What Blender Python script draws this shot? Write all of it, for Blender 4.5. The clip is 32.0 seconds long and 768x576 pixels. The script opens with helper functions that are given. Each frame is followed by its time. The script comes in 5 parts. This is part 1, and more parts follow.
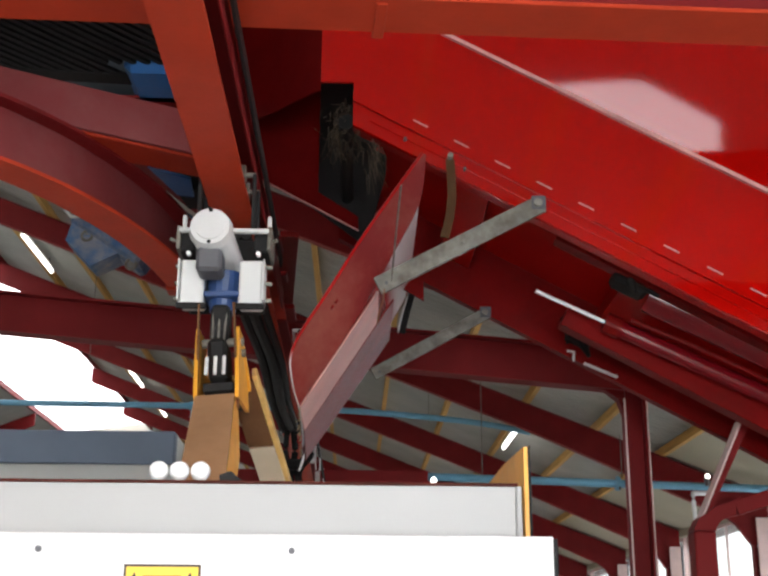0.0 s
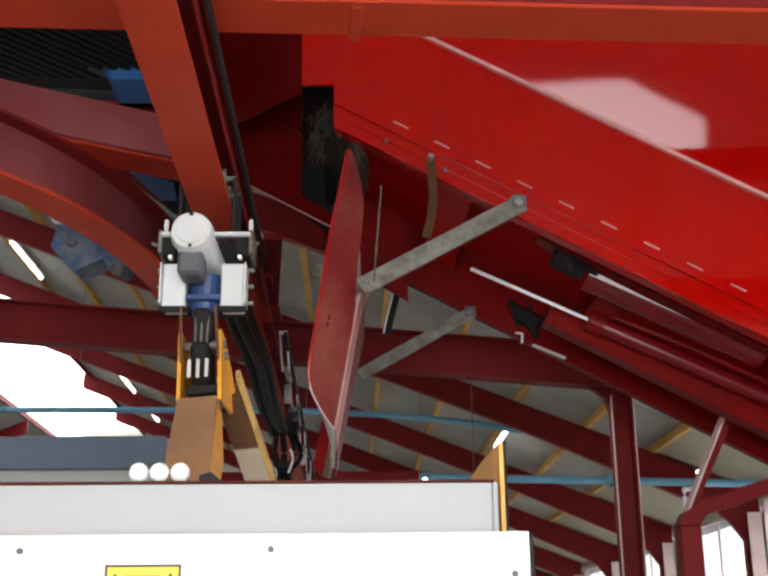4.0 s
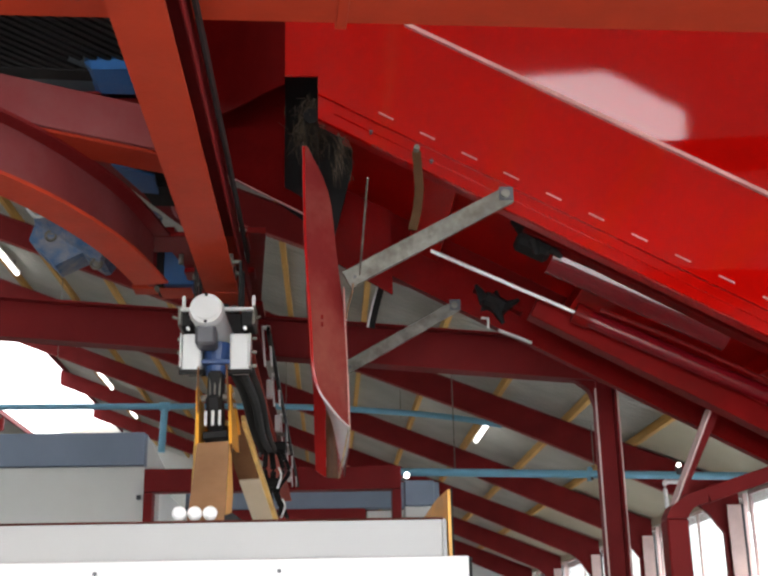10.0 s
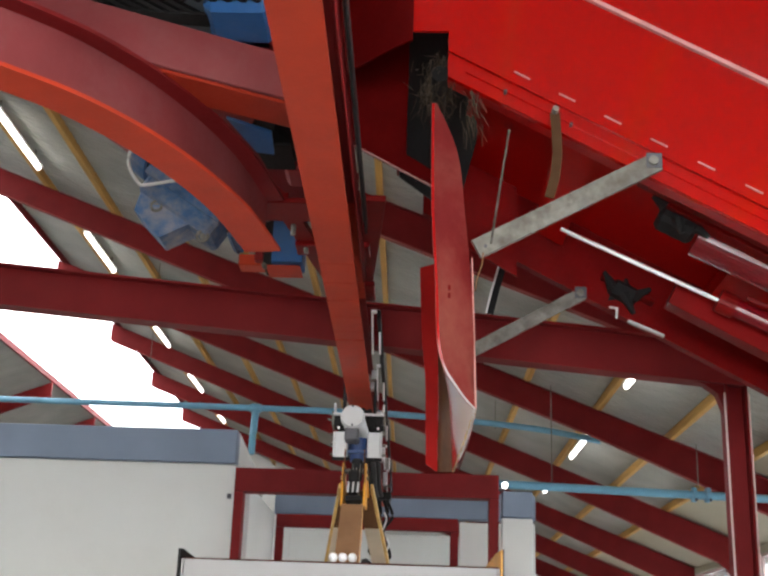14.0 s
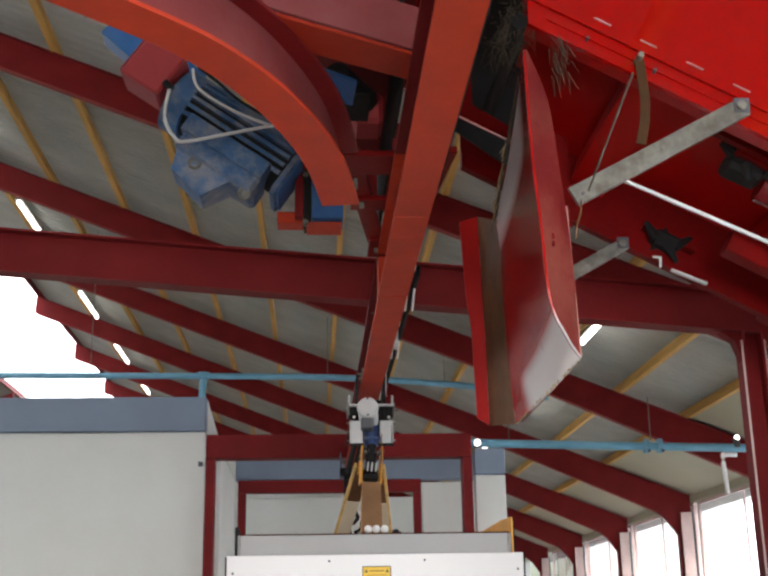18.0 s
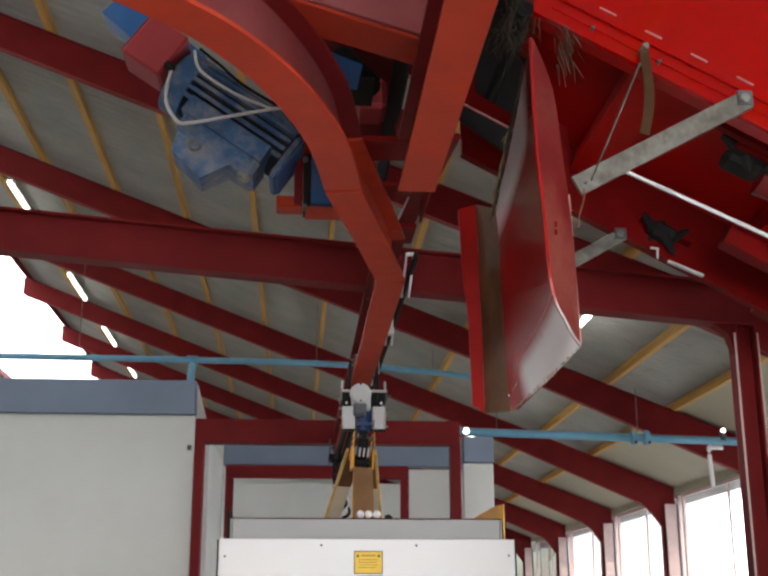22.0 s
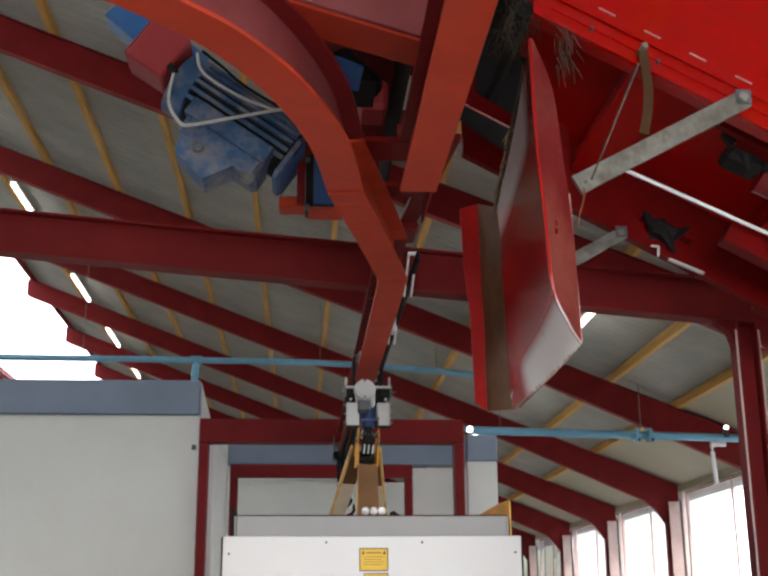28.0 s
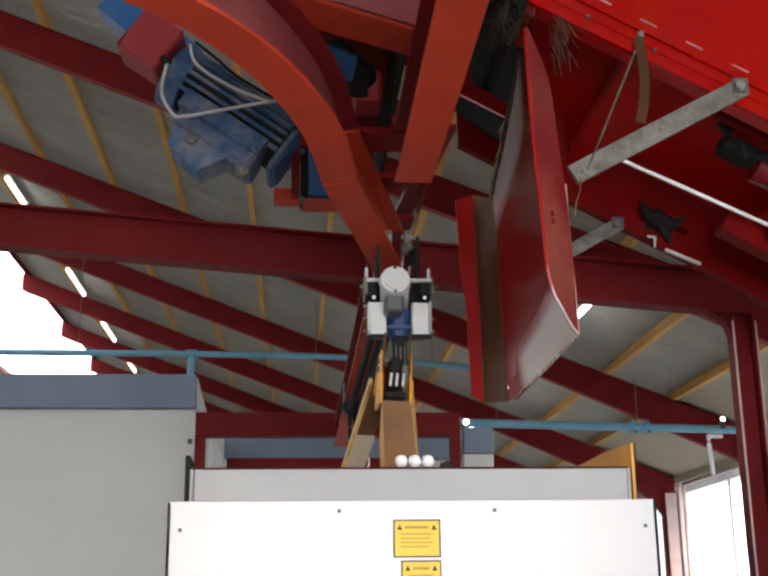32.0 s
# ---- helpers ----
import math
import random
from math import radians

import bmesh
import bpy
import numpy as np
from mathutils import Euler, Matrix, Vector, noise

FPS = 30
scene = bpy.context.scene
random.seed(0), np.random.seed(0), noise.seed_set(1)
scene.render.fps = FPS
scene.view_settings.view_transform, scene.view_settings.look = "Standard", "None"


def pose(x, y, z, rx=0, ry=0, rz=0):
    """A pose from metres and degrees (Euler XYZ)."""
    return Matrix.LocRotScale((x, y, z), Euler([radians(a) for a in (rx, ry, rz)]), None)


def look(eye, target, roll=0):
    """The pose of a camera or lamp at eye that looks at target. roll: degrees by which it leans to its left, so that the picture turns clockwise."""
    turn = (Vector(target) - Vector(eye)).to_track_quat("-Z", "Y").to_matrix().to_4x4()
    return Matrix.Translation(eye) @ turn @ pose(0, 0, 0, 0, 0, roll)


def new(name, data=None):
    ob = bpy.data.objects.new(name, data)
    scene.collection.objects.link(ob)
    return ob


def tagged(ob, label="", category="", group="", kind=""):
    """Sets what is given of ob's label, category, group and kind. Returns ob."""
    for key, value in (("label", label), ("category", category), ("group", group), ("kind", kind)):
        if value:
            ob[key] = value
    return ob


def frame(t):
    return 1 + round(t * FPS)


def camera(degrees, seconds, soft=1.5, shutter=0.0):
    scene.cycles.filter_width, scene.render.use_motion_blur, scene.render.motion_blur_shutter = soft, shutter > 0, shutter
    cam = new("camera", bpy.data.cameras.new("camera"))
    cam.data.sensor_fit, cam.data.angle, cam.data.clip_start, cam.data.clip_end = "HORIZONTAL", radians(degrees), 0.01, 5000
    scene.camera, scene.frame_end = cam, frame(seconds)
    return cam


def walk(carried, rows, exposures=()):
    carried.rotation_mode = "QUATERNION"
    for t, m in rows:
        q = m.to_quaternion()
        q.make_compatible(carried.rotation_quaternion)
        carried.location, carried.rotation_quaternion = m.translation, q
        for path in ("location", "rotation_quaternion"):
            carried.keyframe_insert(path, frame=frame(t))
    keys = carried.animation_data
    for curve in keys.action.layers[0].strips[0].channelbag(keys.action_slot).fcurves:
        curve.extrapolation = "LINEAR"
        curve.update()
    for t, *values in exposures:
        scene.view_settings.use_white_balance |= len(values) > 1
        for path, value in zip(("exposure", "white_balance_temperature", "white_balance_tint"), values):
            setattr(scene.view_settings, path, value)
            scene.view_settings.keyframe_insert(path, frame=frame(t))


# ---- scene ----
cam = camera(36.8, 32.0, soft=2.6)
PATH = [
    (0, (1.165, -3.359, 1.51), (1.209, -1.454, 2.115), 0.4),
    (0.5, (1.172, -3.339, 1.519), (1.214, -1.432, 2.121), 0.3),
    (1, (1.176, -3.356, 1.511), (1.212, -1.449, 2.11), 0.1),
    (1.5, (1.18, -3.355, 1.503), (1.22, -1.446, 2.097), 0.2),
    (2, (1.176, -3.38, 1.495), (1.215, -1.471, 2.09), 0.2),
    (2.5, (1.172, -3.375, 1.495), (1.216, -1.468, 2.096), 0.2),
    (3, (1.185, -3.364, 1.506), (1.238, -1.457, 2.106), -0.2),
    (3.5, (1.195, -3.39, 1.497), (1.252, -1.485, 2.105), -0.5),
    (5.5, (1.216, -3.384, 1.507), (1.274, -1.479, 2.112), -0.7),
    (6, (1.215, -3.369, 1.517), (1.269, -1.463, 2.12), -0.7),
    (6.5, (1.216, -3.384, 1.507), (1.271, -1.479, 2.113), -0.5),
    (7, (1.215, -3.371, 1.514), (1.272, -1.467, 2.122), -0.5),
    (7.5, (1.22, -3.364, 1.514), (1.274, -1.459, 2.122), -0.6),
    (8, (1.218, -3.369, 1.507), (1.279, -1.466, 2.119), -0.7),
    (8.5, (1.223, -3.351, 1.514), (1.288, -1.449, 2.128), -0.7),
    (9, (1.218, -3.355, 1.507), (1.285, -1.452, 2.118), -0.6),
    (9.5, (1.197, -3.334, 1.508), (1.267, -1.429, 2.113), -0.6),
    (10, (1.169, -3.327, 1.509), (1.266, -1.421, 2.108), -1.2),
    (10.5, (1.156, -3.314, 1.497), (1.294, -1.408, 2.089), -1.0),
    (11, (1.134, -3.273, 1.48), (1.24, -1.359, 2.05), -0.9),
    (11.5, (1.109, -3.215, 1.484), (1.171, -1.302, 2.063), -0.3),
    (12, (1.09, -3.198, 1.468), (1.123, -1.288, 2.059), 0.3),
    (12.5, (1.068, -3.182, 1.461), (1.069, -1.268, 2.039), -0.3),
    (13, (1.05, -3.154, 1.45), (1.016, -1.243, 2.036), 0.1),
    (13.5, (1.027, -3.051, 1.435), (0.987, -1.149, 2.052), 0.8),
    (14, (1.02, -2.885, 1.455), (0.966, -0.986, 2.082), 2.0),
    (14.5, (0.92, -2.833, 1.449), (0.89, -0.942, 2.099), 1.5),
    (16.5, (0.37, -2.795, 1.415), (0.499, -0.91, 2.073), -0.4),
    (17, (0.297, -2.774, 1.417), (0.448, -0.876, 2.03), -2.0),
    (17.5, (0.302, -2.794, 1.421), (0.412, -0.885, 2.008), -0.7),
    (18, (0.273, -2.789, 1.415), (0.396, -0.877, 1.988), -1.0),
    (18.5, (0.242, -2.791, 1.407), (0.383, -0.878, 1.974), -0.9),
    (19, (0.233, -2.784, 1.407), (0.378, -0.869, 1.965), -0.9),
    (19.5, (0.221, -2.791, 1.401), (0.369, -0.875, 1.954), -1.0),
    (20, (0.214, -2.784, 1.403), (0.362, -0.867, 1.953), -0.6),
    (20.5, (0.216, -2.797, 1.403), (0.367, -0.882, 1.961), -0.5),
    (21, (0.216, -2.791, 1.4), (0.359, -0.874, 1.953), -0.5),
    (21.5, (0.216, -2.793, 1.402), (0.36, -0.877, 1.958), -0.3),
    (22, (0.217, -2.79, 1.402), (0.363, -0.874, 1.955), -0.1),
    (22.5, (0.215, -2.798, 1.401), (0.358, -0.88, 1.95), 0.1),
    (23, (0.217, -2.795, 1.399), (0.357, -0.876, 1.943), 0.1),
    (23.5, (0.217, -2.795, 1.4), (0.355, -0.876, 1.945), 0.2),
    (24, (0.214, -2.795, 1.396), (0.355, -0.875, 1.939), 0.1),
    (24.5, (0.215, -2.795, 1.398), (0.355, -0.875, 1.94), 0.2),
    (25, (0.214, -2.806, 1.398), (0.356, -0.888, 1.947), -0.0),
    (25.5, (0.214, -2.813, 1.396), (0.356, -0.895, 1.947), -0.2),
    (27.5, (0.217, -2.818, 1.395), (0.358, -0.901, 1.944), -0.3),
    (28, (0.216, -2.829, 1.392), (0.357, -0.911, 1.944), -0.4),
    (28.5, (0.214, -2.823, 1.398), (0.351, -0.906, 1.951), -0.4),
    (29, (0.206, -2.826, 1.393), (0.344, -0.91, 1.948), -0.4),
    (29.5, (0.214, -2.82, 1.394), (0.353, -0.902, 1.944), -0.4),
    (30, (0.216, -2.82, 1.39), (0.359, -0.901, 1.937), -0.5),
    (30.5, (0.216, -2.81, 1.395), (0.358, -0.891, 1.94), -0.5),
    (31, (0.216, -2.807, 1.393), (0.361, -0.889, 1.942), -0.5),
    (31.5, (0.217, -2.799, 1.394), (0.366, -0.88, 1.937), -0.6),
    (32, (0.221, -2.797, 1.393), (0.369, -0.877, 1.934), -0.7),
]
walk(cam, [(t, look(eye, target, roll)) for t, eye, target, roll in PATH], exposures=[(0.0, 0.42), (8.5, 0.42), (11.0, 0.72), (14.5, 0.9), (17.0, 0.82), (19.5, 0.6), (32.0, 0.5)])

# ---- light ----
world = bpy.data.worlds.new("sky")
scene.world = world
world.use_nodes = True
sky = world.node_tree.nodes.new("ShaderNodeTexSky")
sky.sky_type, sky.sun_disc = "NISHITA", False
sky.sun_elevation, sky.sun_rotation, sky.air_density, sky.dust_density = radians(24), radians(150), 1.0, 3.0
backg = world.node_tree.nodes["Background"]
backg.inputs["Strength"].default_value = 0.15
world.node_tree.links.new(sky.outputs["Color"], backg.inputs["Color"])
sun = new("sun", bpy.data.lights.new("sun", "SUN"))
sun.data.energy, sun.data.angle, sun.data.color = 1.2, radians(14), (1.0, 0.95, 0.88)
sun.matrix_basis = look((20, -30, 22), (0, 0, 0))


def window_light(name, centre, target, wide, high, watts, colour=(0.93, 0.97, 1.0)):
    lamp = new(name, bpy.data.lights.new(name, "AREA"))
    lamp.data.shape, lamp.data.size, lamp.data.size_y, lamp.data.energy, lamp.data.color = "RECTANGLE", wide, high, watts, colour
    lamp.matrix_basis = look(centre, target)


window_light("daylight_through_windows", (7.7, 12.0, 2.25), (0, 12.0, -1.0), 32.0, 2.5, 300)
window_light("daylight_through_doorway", (1.1, -6.5, 1.9), (1.1, 0, 1.95), 4.1, 3.8, 370)
window_light("daylight_through_skylight", (-6.7, 14.0, 8.95), (-6.7, 14.001, 0), 40.0, 2.6, 5000)

# ---- materials ----
def material(name, colour, rough=0.5, metal=0.0, vary=0.12, scale=6.0, bump=0.05, grain=60.0, dirt=None, dirt_amount=0.0, coat=0.0, stretch=(1, 1, 1), glow=0.0, spec=0.5):
    m = bpy.data.materials.new(name)
    m.use_nodes = True
    n, l = m.node_tree.nodes, m.node_tree.links
    b = n["Principled BSDF"]
    b.inputs["Metallic"].default_value, b.inputs["Roughness"].default_value = metal, rough
    b.inputs["Coat Weight"].default_value, b.inputs["Specular IOR Level"].default_value = coat, spec
    b.inputs["Coat Roughness"].default_value = 0.06
    co, mp = n.new("ShaderNodeTexCoord"), n.new("ShaderNodeMapping")
    mp.inputs["Scale"].default_value = stretch
    l.new(co.outputs["Object"], mp.inputs["Vector"])
    big, fine = n.new("ShaderNodeTexNoise"), n.new("ShaderNodeTexNoise")
    big.inputs["Scale"].default_value, big.inputs["Detail"].default_value = scale, 5
    fine.inputs["Scale"].default_value, fine.inputs["Detail"].default_value = grain, 3
    for tex in (big, fine):
        l.new(mp.outputs["Vector"], tex.inputs["Vector"])
    info = n.new("ShaderNodeObjectInfo")
    mix = n.new("ShaderNodeMath")
    mix.operation = "MULTIPLY_ADD"
    l.new(info.outputs["Random"], mix.inputs[0])
    mix.inputs[1].default_value, mix.inputs[2].default_value = vary * 0.5, -vary * 0.25
    add = n.new("ShaderNodeMath")
    l.new(big.outputs["Fac"], add.inputs[0])
    l.new(mix.outputs[0], add.inputs[1])
    ramp = n.new("ShaderNodeValToRGB")
    e = ramp.color_ramp.elements
    e[0].position, e[1].position = 0.3, 0.72
    e[0].color = (*[c * (1 - vary) for c in colour], 1)
    e[1].color = (*[min(1, c * (1 + vary)) for c in colour], 1)
    l.new(add.outputs[0], ramp.inputs["Fac"])
    out = ramp.outputs["Color"]
    if dirt:
        stain = n.new("ShaderNodeTexNoise")
        stain.inputs["Scale"].default_value, stain.inputs["Detail"].default_value = scale * 0.7, 8
        stain.inputs["Roughness"].default_value = 0.7
        l.new(co.outputs["Object"], stain.inputs["Vector"])
        cut = n.new("ShaderNodeMapRange")
        cut.inputs["From Min"].default_value, cut.inputs["From Max"].default_value = 0.45, 0.75
        cut.inputs["To Max"].default_value = dirt_amount
        l.new(stain.outputs["Fac"], cut.inputs["Value"])
        blend = n.new("ShaderNodeMix")
        blend.data_type = "RGBA"
        blend.inputs["B"].default_value = (*dirt, 1)
        l.new(cut.outputs["Result"], blend.inputs["Factor"])
        l.new(out, blend.inputs["A"])
        out = blend.outputs["Result"]
    l.new(out, b.inputs["Base Color"])
    rr = n.new("ShaderNodeMapRange")
    rr.inputs["To Min"].default_value, rr.inputs["To Max"].default_value = max(0.02, rough * 0.8), min(1, rough * 1.25)
    l.new(fine.outputs["Fac"], rr.inputs["Value"])
    l.new(rr.outputs["Result"], b.inputs["Roughness"])
    if bump:
        bp = n.new("ShaderNodeBump")
        bp.inputs["Strength"].default_value, bp.inputs["Distance"].default_value = bump, 0.01
        l.new(fine.outputs["Fac"], bp.inputs["Height"])
        l.new(bp.outputs["Normal"], b.inputs["Normal"])
    if glow:
        b.inputs["Emission Color"].default_value, b.inputs["Emission Strength"].default_value = (*colour, 1), glow
    return m


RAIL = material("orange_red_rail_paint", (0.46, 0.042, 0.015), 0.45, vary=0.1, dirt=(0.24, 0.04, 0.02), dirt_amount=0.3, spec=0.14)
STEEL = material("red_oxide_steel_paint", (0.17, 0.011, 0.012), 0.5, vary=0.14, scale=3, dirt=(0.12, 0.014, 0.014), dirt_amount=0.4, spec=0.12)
MACHINE = material("glossy_red_machine_paint", (0.37, 0.002, 0.001), 0.045, vary=0.05, scale=2, bump=0.004, spec=0.36)
FLAPRED = material("scuffed_red_flap_paint", (0.36, 0.008, 0.007), 0.3, vary=0.1, scale=4, dirt=(0.22, 0.05, 0.03), dirt_amount=0.1, spec=0.2)
# Under the elevator this darker red puts shade into the colour.
DARKRED = material("darkened_dull_red_paint", (0.16, 0.003, 0.003), 0.4, vary=0.15, spec=0.1, dirt=(0.07, 0.008, 0.006), dirt_amount=0.5)
STRAPBROWN = material("rust_brown_strap", (0.07, 0.032, 0.014), 0.7, vary=0.25, dirt=(0.12, 0.065, 0.03), dirt_amount=0.5, spec=0.1)
BROWN = material("dusty_worn_steel", (0.13, 0.06, 0.028), 0.6, vary=0.25, dirt=(0.2, 0.11, 0.05), dirt_amount=0.5, spec=0.1)
WOOD = material("pine_purlin_wood", (0.55, 0.31, 0.08), 0.65, vary=0.2, scale=3, grain=30, stretch=(6, 0.4, 6))
ROOF = material("grey_fibre_cement_sheet", (0.42, 0.42, 0.385), 0.85, vary=0.12, scale=1.5, bump=0.2)
CREAM = material("cream_eave_board", (0.4, 0.37, 0.27), 0.7, vary=0.06, scale=1.0)
PANEL = material("off_white_sandwich_panel", (0.68, 0.69, 0.66), 0.45, vary=0.03, scale=1.0, bump=0.02, dirt=(0.5, 0.48, 0.42), dirt_amount=0.25)
BAND = material("blue_grey_flashing", (0.19, 0.24, 0.32), 0.5, vary=0.08, scale=2)
BLUE = material("light_blue_pipe_paint", (0.16, 0.38, 0.52), 0.4, vary=0.08)
BLUEMOTOR = material("blue_motor_paint", (0.06, 0.13, 0.26), 0.6, vary=0.25, scale=7, dirt=(0.36, 0.31, 0.26), dirt_amount=1.0, spec=0.2)
GALV = material("galvanised_steel", (0.2, 0.19, 0.165), 0.55, metal=0.3, vary=0.3, scale=14, dirt=(0.08, 0.06, 0.04), dirt_amount=0.95, spec=0.25)
CHROME = material("chromed_rod", (0.9, 0.9, 0.9), 0.3, metal=0.3, vary=0.03, bump=0)
WHITEBOX = material("white_wagon_sheet", (0.62, 0.6, 0.605), 0.3, vary=0.02, scale=1, bump=0.01, dirt=(0.7, 0.68, 0.64), dirt_amount=0.3)
RIM = material("pale_grey_rubber_skirt", (0.36, 0.355, 0.35), 0.55, vary=0.05, scale=2)
WHITEP = material("white_motor_housing", (0.58, 0.58, 0.57), 0.4, vary=0.06)
BLACK = material("black_rubber", (0.014, 0.013, 0.013), 0.7, vary=0.2, spec=0.2)
DARKGREY = material("dark_grey_terminal_box", (0.08, 0.08, 0.09), 0.5)
PALEYELLOW = material("faded_yellow_leg_paint", (0.66, 0.42, 0.13), 0.5, vary=0.2, scale=9, dirt=(0.22, 0.12, 0.05), dirt_amount=0.8)
YELLOW = material("yellow_orange_paint", (0.75, 0.34, 0.03), 0.45, vary=0.15, dirt=(0.25, 0.14, 0.05), dirt_amount=0.4)
TAN = material("tan_plywood_guide", (0.3, 0.16, 0.08), 0.6, vary=0.18, spec=0.2)
PALE = material("pale_plywood_guide", (0.6, 0.5, 0.36), 0.6, vary=0.1)
SIGN = material("yellow_warning_label", (0.82, 0.52, 0.03), 0.5, vary=0.04)
INK = material("dark_print", (0.05, 0.03, 0.02), 0.6)
TUBE = material("lit_fluorescent_tube", (1.0, 0.98, 0.92), 0.5, glow=3.5, bump=0)
ROOFGLOW = material("dull_glowing_roof_sheet", (0.95, 0.96, 1.0), 0.5, glow=0.9, bump=0)
# Emission stands in for the daylight that would pass through the skylight.
SKYLIGHT = material("glowing_skylight_sheet", (0.95, 0.97, 1.0), 0.5, glow=3.0, bump=0)
FLOOR = material("worn_concrete", (0.28, 0.26, 0.235), 0.75, vary=0.2, scale=1.2, dirt=(0.16, 0.13, 0.1), dirt_amount=0.5)


def flap_face_material():
    """Glossy red paint; reflections painted white on the lip and higher up, both with ragged outlines."""
    m = material("glossy_flap_paint_with_sheen", (0.33, 0.006, 0.006), 0.17, vary=0.1, scale=4, bump=0.006, spec=0.22)
    n, l = m.node_tree.nodes, m.node_tree.links
    b = n["Principled BSDF"]
    co, sep, noise = n.new("ShaderNodeTexCoord"), n.new("ShaderNodeSeparateXYZ"), n.new("ShaderNodeTexNoise")
    noise.inputs["Scale"].default_value, noise.inputs["Detail"].default_value = 7.0, 6
    l.new(co.outputs["Object"], sep.inputs[0])
    l.new(co.outputs["Object"], noise.inputs["Vector"])

    def math_node(kind, a, c):
        q = n.new("ShaderNodeMath")
        q.operation, q.use_clamp = kind, True
        for i, v in enumerate((a, c)):
            if isinstance(v, (int, float)):
                q.inputs[i].default_value = v
            else:
                l.new(v, q.inputs[i])
        return q.outputs[0]

    def ramp_of(value, a, c):
        q = n.new("ShaderNodeMapRange")
        q.interpolation_type = "SMOOTHSTEP"
        q.inputs["From Min"].default_value, q.inputs["From Max"].default_value = a, c
        l.new(value, q.inputs["Value"])
        return q.outputs["Result"]

    # Masks for the painted reflections: one on the lip, one along the top.
    lip = math_node("MULTIPLY", ramp_of(sep.outputs["Z"], -0.42, -0.5), ramp_of(sep.outputs["Y"], 1.2, 0.95))
    sheen = math_node("MULTIPLY", math_node("MULTIPLY", ramp_of(sep.outputs["Z"], 0.2, 0.33), ramp_of(sep.outputs["Y"], 0.12, 0.4)), 0.95)
    both = math_node("ADD", lip, sheen)
    ragged = math_node("MULTIPLY", both, ramp_of(noise.outputs["Fac"], 0.1, 0.4))
    old = b.inputs["Base Color"].links[0].from_socket
    mix = n.new("ShaderNodeMix")
    mix.data_type = "RGBA"
    mix.inputs["B"].default_value = (0.92, 0.88, 0.9, 1)
    l.new(ragged, mix.inputs["Factor"])
    l.new(old, mix.inputs["A"])
    l.new(mix.outputs["Result"], b.inputs["Base Color"])
    # The lip's painted reflection is also made slightly metallic.
    bare = math_node("MULTIPLY", lip, ramp_of(noise.outputs["Fac"], 0.1, 0.4))
    l.new(math_node("MULTIPLY", bare, 0.3), b.inputs["Metallic"])
    return m


FLAPFACE = flap_face_material()
SNOW = material("snow_covered_ground", (0.82, 0.84, 0.88), 0.8, vary=0.05, scale=0.3)
FRAMEW = material("pale_pink_window_post", (0.62, 0.45, 0.42), 0.5, vary=0.1)
STRAW = material("straw_and_dust", (0.34, 0.25, 0.13), 0.9, vary=0.3)
PLASTIC = material("white_plastic_float", (0.85, 0.85, 0.85), 0.3, vary=0.02, bump=0)
OVERCAST = material("overcast_sky", (0.96, 0.98, 1.0), 1.0, glow=2.2, bump=0, vary=0.01)
TWIG = material("grey_brown_bark", (0.16, 0.13, 0.11), 0.9, vary=0.2)
NAVY = material("dark_blue_gearbox_paint", (0.012, 0.05, 0.17), 0.45, vary=0.15, dirt=(0.05, 0.05, 0.06), dirt_amount=0.5)
BLUE2 = material("bright_blue_paint", (0.022, 0.12, 0.33), 0.45, vary=0.12, dirt=(0.16, 0.17, 0.18), dirt_amount=0.4)
REDBOX = material("red_plastic_housing", (0.36, 0.03, 0.035), 0.45, vary=0.08)
GLASS = material("clear_window_glass", (1.0, 1.0, 1.0), 0.02, bump=0, vary=0.0)
GLASS.node_tree.nodes["Principled BSDF"].inputs["Transmission Weight"].default_value = 1.0
BROWNINK = material("faded_brown_print", (0.42, 0.22, 0.02), 0.6)
# Paler, blotchy red for the rafters' lower flanges.
RAFTEREDGE = material("pale_red_flange_paint", (0.27, 0.05, 0.045), 0.6, vary=0.15, scale=2, dirt=(0.3, 0.12, 0.1), dirt_amount=0.5, spec=0.14)
EDGE = material("worn_bright_edge", (0.6, 0.3, 0.28), 0.3, metal=0.2, vary=0.2)
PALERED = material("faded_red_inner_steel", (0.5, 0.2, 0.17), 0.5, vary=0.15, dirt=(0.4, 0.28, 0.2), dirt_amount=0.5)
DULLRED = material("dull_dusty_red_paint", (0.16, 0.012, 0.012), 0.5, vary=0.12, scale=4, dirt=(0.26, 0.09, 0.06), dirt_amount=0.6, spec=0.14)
# Machine red raised so that bounced floor light is in the colour.
UNDER = material("lit_red_underside_paint", (0.44, 0.003, 0.002), 0.35, vary=0.1, scale=2, spec=0.12)
DEEPRED = material("deep_red_tube_paint", (0.16, 0.004, 0.008), 0.13, vary=0.1, bump=0.003, spec=0.5)
CHAFF = material("dark_chaff_and_straw", (0.06, 0.04, 0.022), 0.95, vary=0.4, scale=30)
# Dusty maroon, lightened so that lens haze is part of the colour.
HAZEWEB = material("hazed_dusty_maroon_paint", (0.2, 0.038, 0.04), 0.55, vary=0.14, scale=3, dirt=(0.2, 0.09, 0.09), dirt_amount=0.5, spec=0.14)
